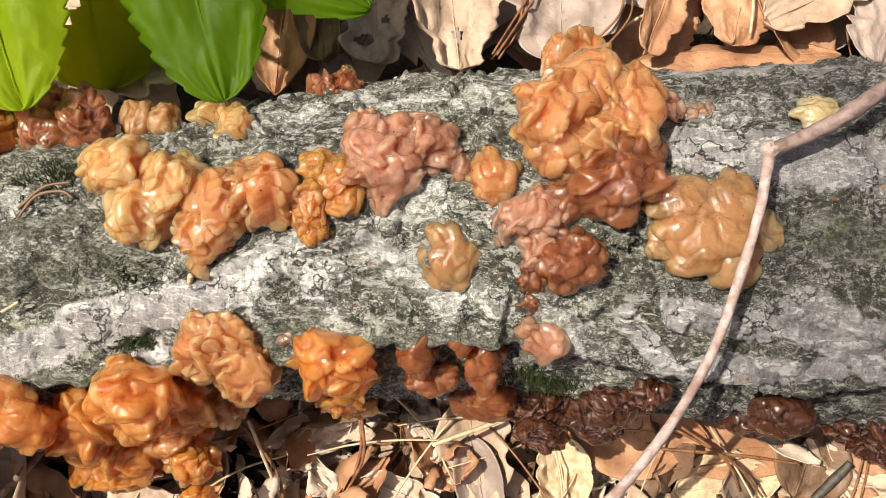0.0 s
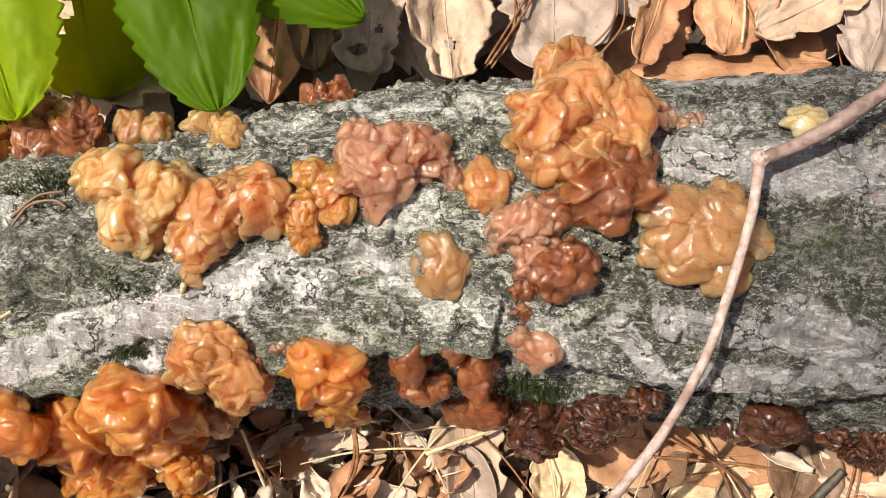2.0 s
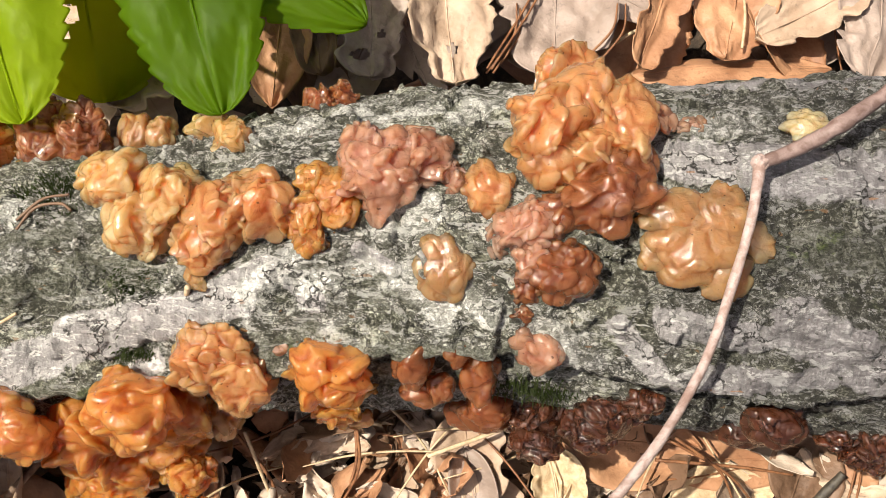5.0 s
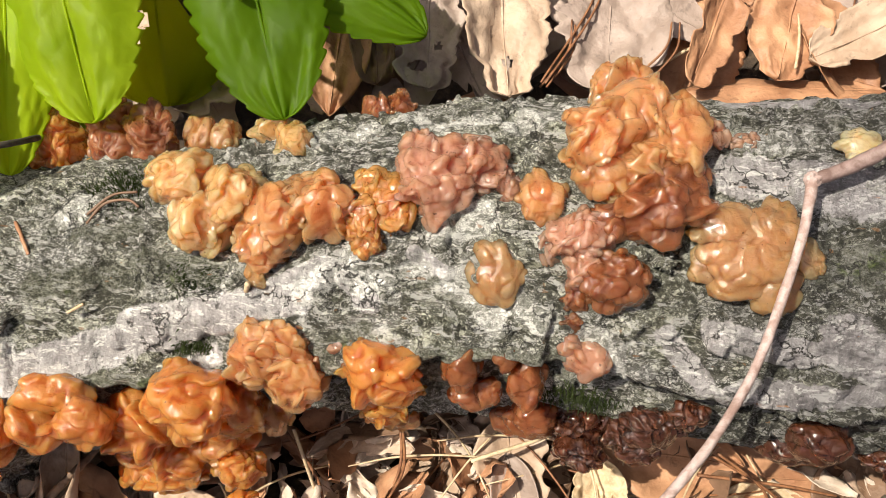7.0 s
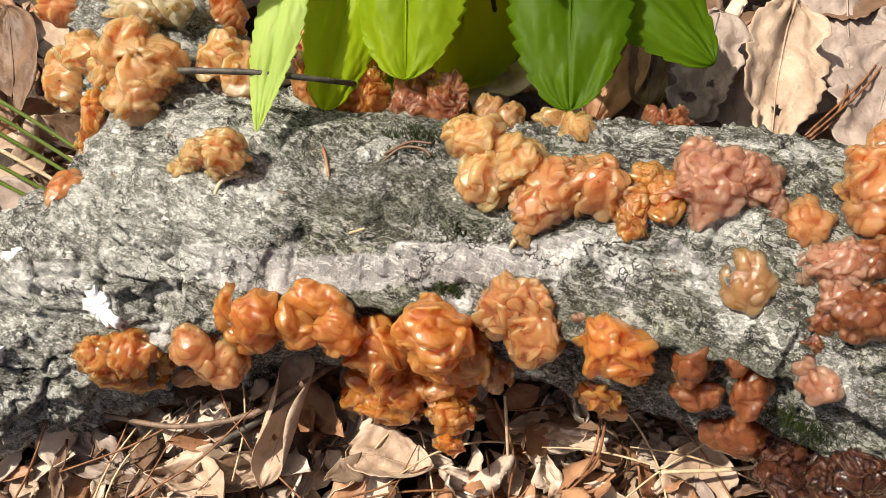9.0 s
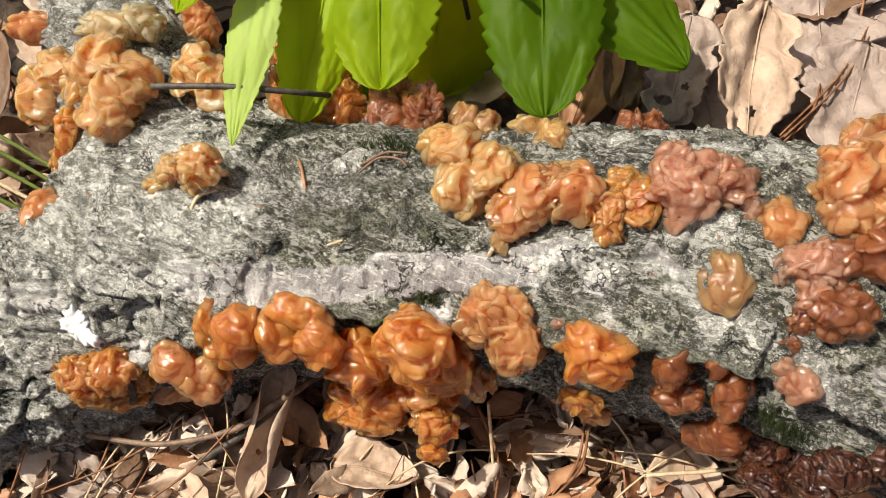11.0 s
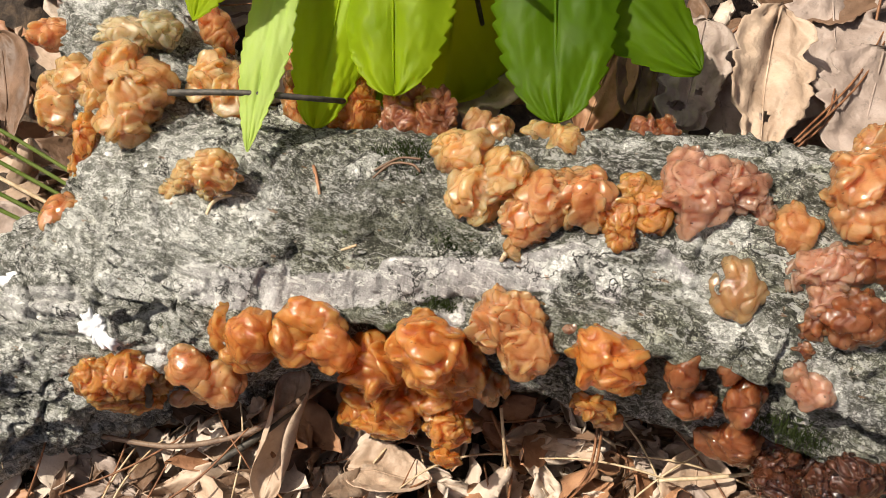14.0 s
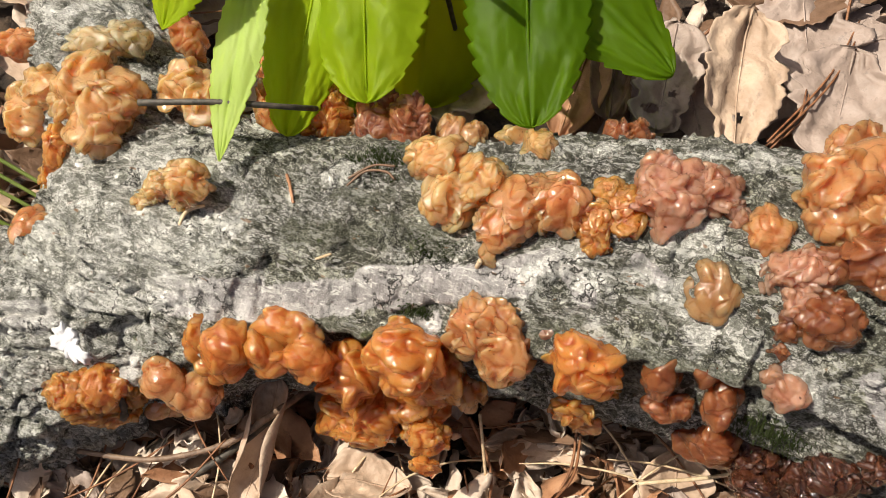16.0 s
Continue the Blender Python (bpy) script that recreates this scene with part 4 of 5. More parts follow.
def oval_blade(length, width, seed, cup=0.3, bend=0.3, crumple=0.05, teeth=0.0, rows=41, cols=21, tear=0.0, fold=0.15, tip=0.85, thick=0.00025, blunt=0.75, holes=(), veins=0.012):
    """A pointed oval leaf from its stalk at 0 towards +x."""
    u = np.linspace(0, 1, rows)
    v = np.linspace(-1, 1, cols)
    w = np.sin(np.pi * u ** tip) ** blunt * (1 - 0.12 * u) + 0.012
    saw = np.abs(((u * 16) % 1) - 0.15)
    U, V = np.meshgrid(u, v, indexing="ij")
    side = w[:, None] * (1 + teeth * (0.5 - saw)[:, None] * np.abs(V) ** 4)
    p0 = np.stack([U * 3, V * 2, np.full_like(U, seed * 1.7)], -1).reshape(-1, 3)
    if tear:
        rag = fractal(np.stack([U * 7, np.sign(V) * 5, np.full_like(U, seed * 2.3)], -1).reshape(-1, 3), 4, seed).reshape(rows, cols)
        side = side * (1 - tear * np.clip(rag + 0.25, 0, 1))
    x = U * length
    y = V * side * width / 2
    ang = V * side * cup * 2.2
    rad = width / 2 / max(abs(cup) * 2.2, 1e-3)
    y = np.sin(ang) * rad
    z = (1 - np.cos(ang)) * rad * np.sign(cup)
    z = z + fold * np.abs(V) * side * width / 2
    z = z + bend * length * (U - 0.5) ** 2
    z = z + crumple * width * fractal(p0 * 1.1, 3, seed).reshape(rows, cols)
    rib = np.abs(((U - 0.28 * np.abs(V)) * 7) % 1 - 0.5)
    z = z - veins * width * np.exp(-(rib / 0.12) ** 2) * (1 - np.exp(-(V / 0.1) ** 2)) - 0.015 * width * np.exp(-(V / 0.07) ** 2)
    faces = sheet_faces(rows, cols)
    for at, across, long, broad in holes:
        # eaten holes: faces whose middle lies in an oval are left out
        r_mid = (faces[:, 0] // cols + 0.5) / (rows - 1)
        c_mid = (faces[:, 0] % cols + 0.5) / (cols - 1) * 2 - 1
        faces = faces[((r_mid - at) / long) ** 2 + ((c_mid - across) / broad) ** 2 > 1]
    return with_thickness(np.stack([x, y, z], -1), faces, thick)


def maple_blade(size, seed, cup=0.2, crumple=0.06, torn=0.1, rows=22, cols=121, thick=0.0003):
    """A lobed leaf with five points, its stalk at the origin, pointing to +x."""
    a = np.linspace(-2.45, 2.45, cols)
    out = np.full(cols, 0.30)
    for at, reach, wide in ((0.0, 1.0, 0.34), (0.82, 0.86, 0.30), (-0.82, 0.86, 0.30), (1.75, 0.56, 0.30), (-1.75, 0.56, 0.30)):
        x = np.abs(a - at) / wide
        out = np.maximum(out, reach * (1 - 0.42 * np.minimum(x, 1.6) ** 1.25))
    out = out * (1 + 0.10 * (np.abs((a * 5.5) % 1 - 0.5) - 0.25))
    line = np.stack([a * 3, np.full(cols, seed * 1.3), np.zeros(cols)], 1)
    out = out * (1 - torn * np.clip(fractal(line, 4, seed) + 0.2, 0, 1))
    q = np.linspace(0.01, 1, rows) ** 0.8
    Q, A = np.meshgrid(q, a, indexing="ij")
    R = Q * out[None, :] * size
    x, y = R * np.cos(A), R * np.sin(A)
    p = np.stack([x / size * 2.2, y / size * 2.2, np.full_like(x, seed * 1.9)], -1).reshape(-1, 3)
    z = crumple * size * fractal(p, 3, seed).reshape(rows, cols) + cup * (y ** 2) / size * 0.8 + 0.4 * cup * (x - 0.4 * size) ** 2 / size
    for at in (0.0, 0.82, -0.82, 1.75, -1.75):
        off = R * np.sin(np.clip(A - at, -1.5, 1.5))
        z = z - 0.010 * size * np.exp(-(off / (0.018 * size)) ** 2) * (np.abs(A - at) < 1.2)
    g = np.stack([x, y, z], -1)
    return with_thickness(g, sheet_faces(rows, cols)[:, ::-1], thick)


def turned(x, y, z, yaw, pitch=0.0, roll=0.0):
    """Places a leaf: its tip points to yaw, pitch lifts the tip, roll leans it about its midrib."""
    return Matrix.Translation((x, y, z)) @ Euler((radians(roll), radians(-pitch), radians(yaw)), "XYZ").to_matrix().to_4x4()


def ribs_of(shape, rows, cols, columns, thick):
    """Raised veins along columns of a blade's grid."""
    grid = shape[0][:rows * cols].reshape(rows, cols, 3)
    return [tube([(*(p + np.array((0, 0, 0.0002))), thick * (1 - 0.7 * k / 6)) for k, p in enumerate(grid[np.linspace(1, rows - 2, 7).astype(int), c])], 16, 5) for c in columns]


def dry_leaf(label, shape, material, m, stalk=0.0):
    thing = new("dry_leaf")
    thing.matrix_world = m
    tagged(thing, label, "leaf", group="fallen leaves")
    part("blade", mesh_of("blade", *shape, material), thing)
    maple = len(shape[0]) == 2 * 22 * 121
    for rib in (ribs_of(shape, 22, 121, (60, 80, 40, 103, 17), 0.0005) if maple else ribs_of(shape, 41, 21, (10,), 0.0006)):
        part("vein", mesh_of("vein", *rib, material), thing)
    if stalk:
        part("stalk", mesh_of("stalk", *tube([(0.003, 0, 0, 0.0006), (-stalk * 0.5, 0.002, 0.003, 0.0006), (-stalk, 0.005, 0.004, 0.0009)], 12, 6), NEEDLE), thing)
    return thing


# large fallen leaves behind the log
dry_leaf("pale greyish tan torn maple leaf, leaning on the log", maple_blade(0.062, 4, 0.10, 0.05, 0.35), GREY_TAN, turned(0.0107, 0.1999, 0.0500, -112, -16, 8), 0.02)
dry_leaf("pale pinkish maple leaf folded along its rib", oval_blade(0.060, 0.034, 5, 0.28, 0.1, 0.05, 0.1, tear=0.2), GREY_TAN, turned(0.0369, 0.2229, 0.0520, -100, -14, -12))
dry_leaf("pinkish beige dry maple leaf lying flat", maple_blade(0.066, 8, 0.12, 0.05, 0.2), GREY_TAN, turned(0.0723, 0.2247, 0.0500, -78, -14, 4), 0.03)
dry_leaf("rust brown dry leaf with a pale rib", oval_blade(0.058, 0.036, 9, -0.2, 0.2, 0.05, 0.15), RUST, turned(0.1236, 0.2160, 0.0460, -115, -12, 10), 0.02)
dry_leaf("orange brown dry leaf curled along the log's edge", oval_blade(0.080, 0.030, 10, -0.35, -0.15, 0.04, 0.0, fold=0.0), RUST, turned(0.1053, 0.1759, 0.0450, 4, 3, -32))
dry_leaf("cream dry maple leaf with raised veins", maple_blade(0.070, 12, -0.10, 0.05, 0.2), GREY_TAN, turned(0.2137, 0.2225, 0.0500, -142, -14, -6))
dry_leaf("dark brown folded dry leaf", oval_blade(0.050, 0.030, 13, 0.4, 0.2, 0.06, tear=0.2), UMBER, turned(-0.0246, 0.1919, 0.0400, -62, -18, 20))
dry_leaf("light tan maple leaf in green shade", maple_blade(0.058, 14, 0.1, 0.05, 0.25), TAN, turned(-0.0910, 0.1803, 0.0400, -100, -12, 0))
dry_leaf("rust brown dry leaf with a curled edge", oval_blade(0.060, 0.040, 15, 0.35, 0.3, 0.06, tear=0.2), RUST, turned(0.1518, 0.2152, 0.0500, -60, -10, -10))
dry_leaf("beige dry maple leaf with pointed lobes", maple_blade(0.072, 16, 0.08, 0.05, 0.15), GREY_TAN, turned(0.0668, 0.2400, 0.0450, -112, -12, 6), 0.03)
dry_leaf("brown dry oak leaf, half in shade", oval_blade(0.068, 0.036, 17, 0.3, 0.2, 0.07, 0.2, tear=0.35), UMBER, turned(0.0236, 0.2334, 0.0500, 20, 6, 12))
dry_leaf("pale dry maple leaf far behind the log", maple_blade(0.070, 18, 0.15, 0.06, 0.2), GREY_TAN, turned(0.0516, 0.2718, 0.0350, 60, 6, 0))
dry_leaf("grey brown dry leaf by the limb", oval_blade(0.060, 0.036, 19, 0.3, 0.2, 0.07, tear=0.2), UMBER, turned(-0.2853, 0.1364, 0.0300, -60, 0, 10))
dry_leaf("light dry leaf lit by the sun beside the fork", oval_blade(0.056, 0.040, 20, 0.2, 0.1, 0.05), GREY_TAN, turned(-0.2618, 0.0499, 0.0220, -12, 6, 8))
dry_leaf("brown dry leaf standing between log and litter", oval_blade(0.044, 0.030, 21, 0.4, 0.1, 0.06), RUST, turned(-0.0262, 0.1936, 0.0600, -95, -30, 0))



def broad_leaf(label, base, tip, width, seed, material, lean=0.0, cup=0.2, crumple=0.08, tear=0.4, blunt=0.34, holes=(), bend=0.15):
    """A broad dry leaf that leans with its face to the sky, from base to tip."""
    b, t = Vector(base), Vector(tip)
    x = (t - b).normalized()
    z = Matrix.Rotation(radians(lean), 3, x) @ (Vector((0, -0.25, 0.97)) - x * Vector((0, -0.25, 0.97)).dot(x)).normalized()
    m = Matrix((x, z.cross(x), z)).transposed().to_4x4()
    m.translation = b
    dry_leaf(label, oval_blade((t - b).length, width * 1.3, seed, cup, bend, crumple, 0.03, tear=tear, fold=0.05, tip=1.0, blunt=blunt, holes=holes), material, m)


broad_leaf("greyish tan dry leaf with a worm-eaten edge", (0.0045, 0.2050, 0.0640), (0.0060, 0.1590, 0.0560), 0.026, 201, GREY_TAN, 6, 0.15, holes=((0.62, 0.35, 0.04, 0.14), (0.80, -0.3, 0.05, 0.3)))
broad_leaf("pale cream dry leaf with a dark crack, standing steeply", (0.0300, 0.2150, 0.0700), (0.0345, 0.1560, 0.0600), 0.030, 202, TAN, -8, 0.3, holes=((0.78, 0.05, 0.05, 0.12),))
broad_leaf("pinkish beige dry maple leaf with straight veins", (0.0740, 0.2150, 0.0620), (0.0725, 0.1640, 0.0550), 0.036, 203, GREY_TAN, 5, 0.12)
broad_leaf("rust brown dry leaf with a fine rib", (0.1220, 0.2180, 0.0600), (0.1040, 0.1700, 0.0550), 0.017, 204, RUST, -14, 0.35)
broad_leaf("reddish tan dry leaf lying askew", (0.1500, 0.2200, 0.0560), (0.1390, 0.1780, 0.0510), 0.026, 205, RUST, 8, 0.2)
broad_leaf("bleached dry leaf lit by the sun", (0.2020, 0.2130, 0.0600), (0.1500, 0.1850, 0.0560), 0.020, 206, TAN, 16, 0.3)
broad_leaf("pinkish dry leaf with a smooth face", (0.2080, 0.2200, 0.0600), (0.1920, 0.1690, 0.0540), 0.034, 207, GREY_TAN, -6, 0.15)
broad_leaf("brown dry leaf hanging folded in shade", (-0.0170, 0.1960, 0.0600), (-0.0110, 0.1620, 0.0520), 0.016, 208, UMBER, 20, 0.45)
broad_leaf("beige dry leaf under the green plant", (-0.0560, 0.1800, 0.0520), (-0.0850, 0.1500, 0.0450), 0.024, 209, TAN, 0, 0.25)
broad_leaf("large pale dry leaf deeper in the litter", (0.0490, 0.2560, 0.0540), (0.0640, 0.1960, 0.0500), 0.044, 210, GREY_TAN, 4, 0.15)

# large fallen leaves before the log
dry_leaf("brown dry leaf in the log's shade", oval_blade(0.044, 0.019, 22, 0.15, 0.1, 0.05), UMBER, turned(-0.1149, 0.0060, 0.0260, 172, 4, 14), 0.012)
dry_leaf("tan dry leaf rolled into a tube", oval_blade(0.052, 0.030, 23, 1.25, 0.1, 0.05, fold=0.0), TAN, turned(-0.1012, 0.0313, 0.0450, -92, -26, 0))
dry_leaf("round tan dry leaf leaning on the litter", oval_blade(0.032, 0.026, 24, 0.35, 0.2, 0.09, tip=0.7, tear=0.15), TAN, turned(-0.0790, 0.0051, 0.0240, 8, -4, -22))
dry_leaf("orange brown dry leaf under the log", oval_blade(0.050, 0.034, 25, 0.2, 0.1, 0.05), RUST, turned(0.0747, 0.0392, 0.0300, -4, 0, 16))
dry_leaf("long orange brown leaf along the log's foot", oval_blade(0.066, 0.024, 26, 0.2, -0.1, 0.04, fold=0.0), RUST, turned(0.1063, 0.0339, 0.0240, -2, 0, 20))
dry_leaf("dull brown dry leaf with a blunt end", oval_blade(0.036, 0.030, 27, 0.15, 0.1, 0.06, tip=0.7), UMBER, turned(0.1560, 0.0159, 0.0240, 60, 2, 6))
dry_leaf("yellowish crumpled dry leaf", oval_blade(0.030, 0.024, 28, 0.5, 0.4, 0.14, tear=0.3), STRAW, turned(0.0716, 0.0357, 0.0300, -82, -10, 6))
dry_leaf("pale cream dry leaf lit by the sun", oval_blade(0.040, 0.017, 29, 0.6, 0.3, 0.15, tear=0.4), CREAM, turned(0.0057, 0.0217, 0.0220, -22, 4, 8))
dry_leaf("pinkish dry leaf fold", oval_blade(0.036, 0.020, 30, 0.5, 0.1, 0.05), GREY_TAN, turned(0.0414, 0.0354, 0.0300, -76, -14, 10))
dry_leaf("broad tan dry leaf in sun", oval_blade(0.042, 0.022, 31, 0.5, 0.3, 0.16, tear=0.4), TAN, turned(-0.1043, -0.0112, 0.0200, -160, 4, 4))
dry_leaf("cream dry leaf along the shade's edge", oval_blade(0.046, 0.018, 32, 0.4, 0.3, 0.16, tear=0.4), GREY_TAN, turned(-0.1468, -0.0273, 0.0180, 176, 2, 6))
dry_leaf("yellow brown dry leaf at the log's foot", oval_blade(0.040, 0.026, 33, 0.2, 0.2, 0.06), STRAW, turned(0.1146, 0.0178, 0.0200, 6, 0, 4))
dry_leaf("light brown dry leaf with a notch", oval_blade(0.040, 0.030, 34, 0.25, 0.2, 0.06, tear=0.3), TAN, turned(0.0406, 0.0485, 0.0300, -80, -8, 6))

# the litter bed: many smaller leaves and scraps
rnd = random.Random(71)
SCRAPS = []
for k in range(24):
    length = rnd.uniform(0.018, 0.038)
    wide = length * rnd.uniform(0.25, 0.85)
    shape = oval_blade(length, wide, 100 + k, rnd.choice((-1.1, -0.6, 0.3, 0.7, 1.2)), rnd.uniform(-0.5, 0.7), 0.30, 0.2, 25, 13, rnd.choice((0.35, 0.55, 0.8)), rnd.uniform(0, 0.4), rnd.uniform(0.75, 1.1), blunt=rnd.uniform(0.25, 0.5))
    skin = rnd.choice((TAN, CREAM, GREY_TAN, UMBER, RUST, UMBER, CREAM))
    SCRAPS.append((mesh_of("blade", *shape, skin), mesh_of("vein", *ribs_of(shape, 25, 13, (6,), 0.0004)[0], skin)))
for k in range(6):
    shape = maple_blade(rnd.uniform(0.035, 0.05), 130 + k, rnd.uniform(-0.2, 0.4), 0.10, 0.4, 9, 61)
    skin = rnd.choice((TAN, GREY_TAN, RUST))
    SCRAPS.append((mesh_of("blade", *shape, skin), mesh_of("vein", *ribs_of(shape, 9, 61, (30,), 0.0004)[0], skin)))


def scatter(count, x0, x1, y0, y1, z0, z1, lean, pool):
    for k in range(count):
        blade, rib = rnd.choice(pool)
        ob = new("dry_leaf")
        x, y = rnd.uniform(x0, x1), rnd.uniform(y0, y1)
        z = z0 + (z1 - z0) * k / count
        ob.matrix_world = turned(x, y, z, rnd.uniform(0, 360), rnd.gauss(0, lean), rnd.gauss(0, lean))
        tagged(ob, "small dry brown leaf scrap in the litter", "leaf", group="litter leaves")
        part("blade", blade, ob)
        part("vein", rib, ob)


scatter(230, -0.25, 0.21, -0.065, 0.075, 0.004, 0.024, 22, SCRAPS[:24])
scatter(100, -0.36, 0.32, 0.13, 0.40, 0.006, 0.032, 11, SCRAPS)

# the bed of broken leaf under them
CRUMBS = [(oval_blade(rnd.uniform(0.012, 0.034), rnd.uniform(0.006, 0.016), 160 + k, rnd.uniform(-0.8, 0.9), rnd.uniform(-0.4, 0.5), 0.12, 0.2, 9, 5, 0.4, 0.3, 0.8)) for k in range(14)]


def litter_bed(count, x0, x1, y0, y1, z0, z1, lean, material):
    verts, faces, start = [], [], 0
    for _ in range(count):
        v, f = rnd.choice(CRUMBS)
        m = turned(rnd.uniform(x0, x1), rnd.uniform(y0, y1), rnd.uniform(z0, z1), rnd.uniform(0, 360), rnd.gauss(0, lean), rnd.gauss(0, lean))
        verts.append(v @ np.array(m.to_3x3()).T + np.array(m.translation))
        faces += [[i + start for i in q] for q in f]
        start += len(v)
    bed = new("leaf_litter", mesh_of("leaf_litter", np.concatenate(verts), faces, material))
    tagged(bed, "broken dry leaf crumbs covering the soil", "leaf litter", kind="stuff")


for material in (CREAM, TAN, RUST, UMBER):
    litter_bed(420, -0.26, 0.22, -0.075, 0.12, 0.002, 0.022, 26, material)
    litter_bed(170, -0.38, 0.34, 0.12, 0.42, 0.002, 0.022, 16, material)

NEEDLES = []
for k in range(7):
    long = rnd.uniform(0.045, 0.085)
    sag = rnd.uniform(-0.006, 0.006)
    shape = tube([(-long / 2, 0, 0, 0.00036), (-long / 6, sag, 0.002, 0.0004), (long / 6, sag, 0.003, 0.0004), (long / 2, 0, 0, 0.0002)], 14, 6)
    NEEDLES.append(mesh_of("pine_needle", *shape, NEEDLE if k < 4 else STRAW))


def needles(count, x0, x1, y0, y1, z0, z1, lean):
    for k in range(count):
        ob = new("pine_needle", rnd.choice(NEEDLES))
        ob.matrix_world = turned(rnd.uniform(x0, x1), rnd.uniform(y0, y1), rnd.uniform(z0, z1), rnd.uniform(0, 360), rnd.gauss(0, lean), 0)
        tagged(ob, "dry brown pine needle on the leaf litter", "needle", group="pine needles")


needles(130, -0.26, 0.22, -0.10, 0.05, 0.016, 0.034, 12)
needles(40, -0.32, 0.30, 0.15, 0.40, 0.032, 0.048, 7)


def needle_from(a, b, thick=0.0006, sag=0.004, material=NEEDLE):
    thick = thick * 0.75
    mid = [(p + q) / 2 for p, q in zip(a, b)]
    ob = new("pine_needle", mesh_of("pine_needle", *tube([(*a, thick), (mid[0] + sag, mid[1], mid[2] + 0.002, thick), (*b, thick * 0.7)], 20, 7), material))
    tagged(ob, "long reddish brown pine needle", "needle", group="pine needles")


needle_from((0.0474, 0.1650, 0.0550), (0.0580, 0.1904, 0.0620))
needle_from((0.0499, 0.1652, 0.0550), (0.0595, 0.1918, 0.0600))
needle_from((0.0808, 0.1676, 0.0620), (0.0944, 0.1902, 0.0660))
needle_from((0.0858, 0.1668, 0.0600), (0.0982, 0.1918, 0.0640))
needle_from((0.0943, 0.1809, 0.0500), (0.1095, 0.1894, 0.0550), 0.0009, 0.0, STRAW)
needle_from((0.1439, 0.1797, 0.0580), (0.1452, 0.2014, 0.0620), 0.0008, 0.0, STRAW)
needle_from((0.0466, 0.1629, 0.0620), (0.0767, 0.2353, 0.0550))
needle_from((0.0481, 0.1626, 0.0620), (0.0775, 0.2297, 0.0550))
needle_from((0.1061, 0.0308, 0.0360), (0.1544, 0.0262, 0.0360), 0.0008)
needle_from((0.1086, 0.0365, 0.0440), (0.1429, 0.0156, 0.0300), 0.0007)
needle_from((0.1106, 0.0374, 0.0440), (0.1341, 0.0173, 0.0320), 0.0007)
needle_from((-0.0302, 0.0366, 0.0500), (-0.0200, 0.0131, 0.0260), 0.0008, 0.0, STRAW)
needle_from((0.0047, 0.0388, 0.0500), (-0.0015, 0.0131, 0.0280), 0.0007)
needle_from((0.0280, 0.0308, 0.0400), (0.0668, 0.0471, 0.0400), 0.0010, 0.003, STRAW)
needle_from((0.0557, 0.0492, 0.0460), (0.0728, 0.0377, 0.0360), 0.0009, 0.0, STRAW)
needle_from((-0.0336, 0.0371, 0.0400), (-0.0186, 0.0084, 0.0260), 0.0008)
needle_from((0.0036, 0.0443, 0.0400), (-0.0020, 0.0119, 0.0260), 0.0007)
needle_from((-0.1429, -0.0361, 0.0300), (-0.1117, 0.0053, 0.0450), 0.0006)


def stick(name, label, knots, material, rough=0.10, count=60, sides=12, lumps=()):
    thing = new(name)
    tagged(thing, label, "stick")
    part("stem", mesh_of("stem", *tube(knots, count, sides, rough, 260, 5), material), thing)
    for x, y, z, r in lumps:
        v, f = BALLS[5]
        part("knot", mesh_of("knot", v * r * (1 + 0.15 * fractal(v * 2.5, 2, 8)[:, None]) + np.array((x, y, z)), f, material), thing)
    return thing


stick("dead_stick", "bent pale dead stick with a darker upper half, over the log",
      [(0.0983, 0.0892, 0.1500, 0.0015), (0.0942, 0.0744, 0.1500, 0.0012), (0.0895, 0.0590, 0.1460, 0.0012), (0.0856, 0.0437, 0.1360, 0.0012), (0.0813, 0.0300, 0.1190, 0.0013), (0.0749, 0.0175, 0.1020, 0.0015), (0.0681, 0.0073, 0.0860, 0.0016), (0.0611, -0.0058, 0.0500, 0.0018)],
      STICK, lumps=[(0.0982, 0.0895, 0.1500, 0.0021)])
stick("dead_twig", "dull brown dead twig, the stick's rough upper half",
      [(0.0983, 0.0892, 0.1500, 0.0015), (0.1089, 0.0937, 0.1520, 0.0018), (0.1172, 0.0981, 0.1560, 0.0020), (0.1276, 0.1054, 0.1560, 0.0020), (0.1454, 0.1181, 0.1600, 0.0022), (0.1717, 0.1377, 0.1500, 0.0024)], wood_material("dull_twig", (0.14, 0.085, 0.07), (0.28, 0.20, 0.18)), 0.18)
stick("thin_twig", "thin dark twig among the jelly fungi", [(-0.1596, 0.0891, 0.1100, 0.0011), (-0.1372, 0.0945, 0.1120, 0.0010), (-0.1146, 0.1018, 0.1080, 0.0010), (-0.1083, 0.1146, 0.0900, 0.0009)], TWIG)
stick("fallen_twig", "slender brown twig lying before the log", [(-0.1636, -0.0116, 0.0340, 0.0009), (-0.1373, -0.0075, 0.0360, 0.0010), (-0.1133, 0.0039, 0.0400, 0.0011), (-0.1008, 0.0166, 0.0440, 0.0013), (-0.0903, 0.0321, 0.0400, 0.0010)], wood_material("brown_twig", (0.11, 0.065, 0.04), (0.27, 0.18, 0.12)))
stick("fallen_twig", "grey twig half buried in the litter", [(-0.1230, -0.0088, 0.0300, 0.0012), (-0.1107, 0.0036, 0.0360, 0.0014), (-0.0987, 0.0206, 0.0400, 0.0016)], TWIG)
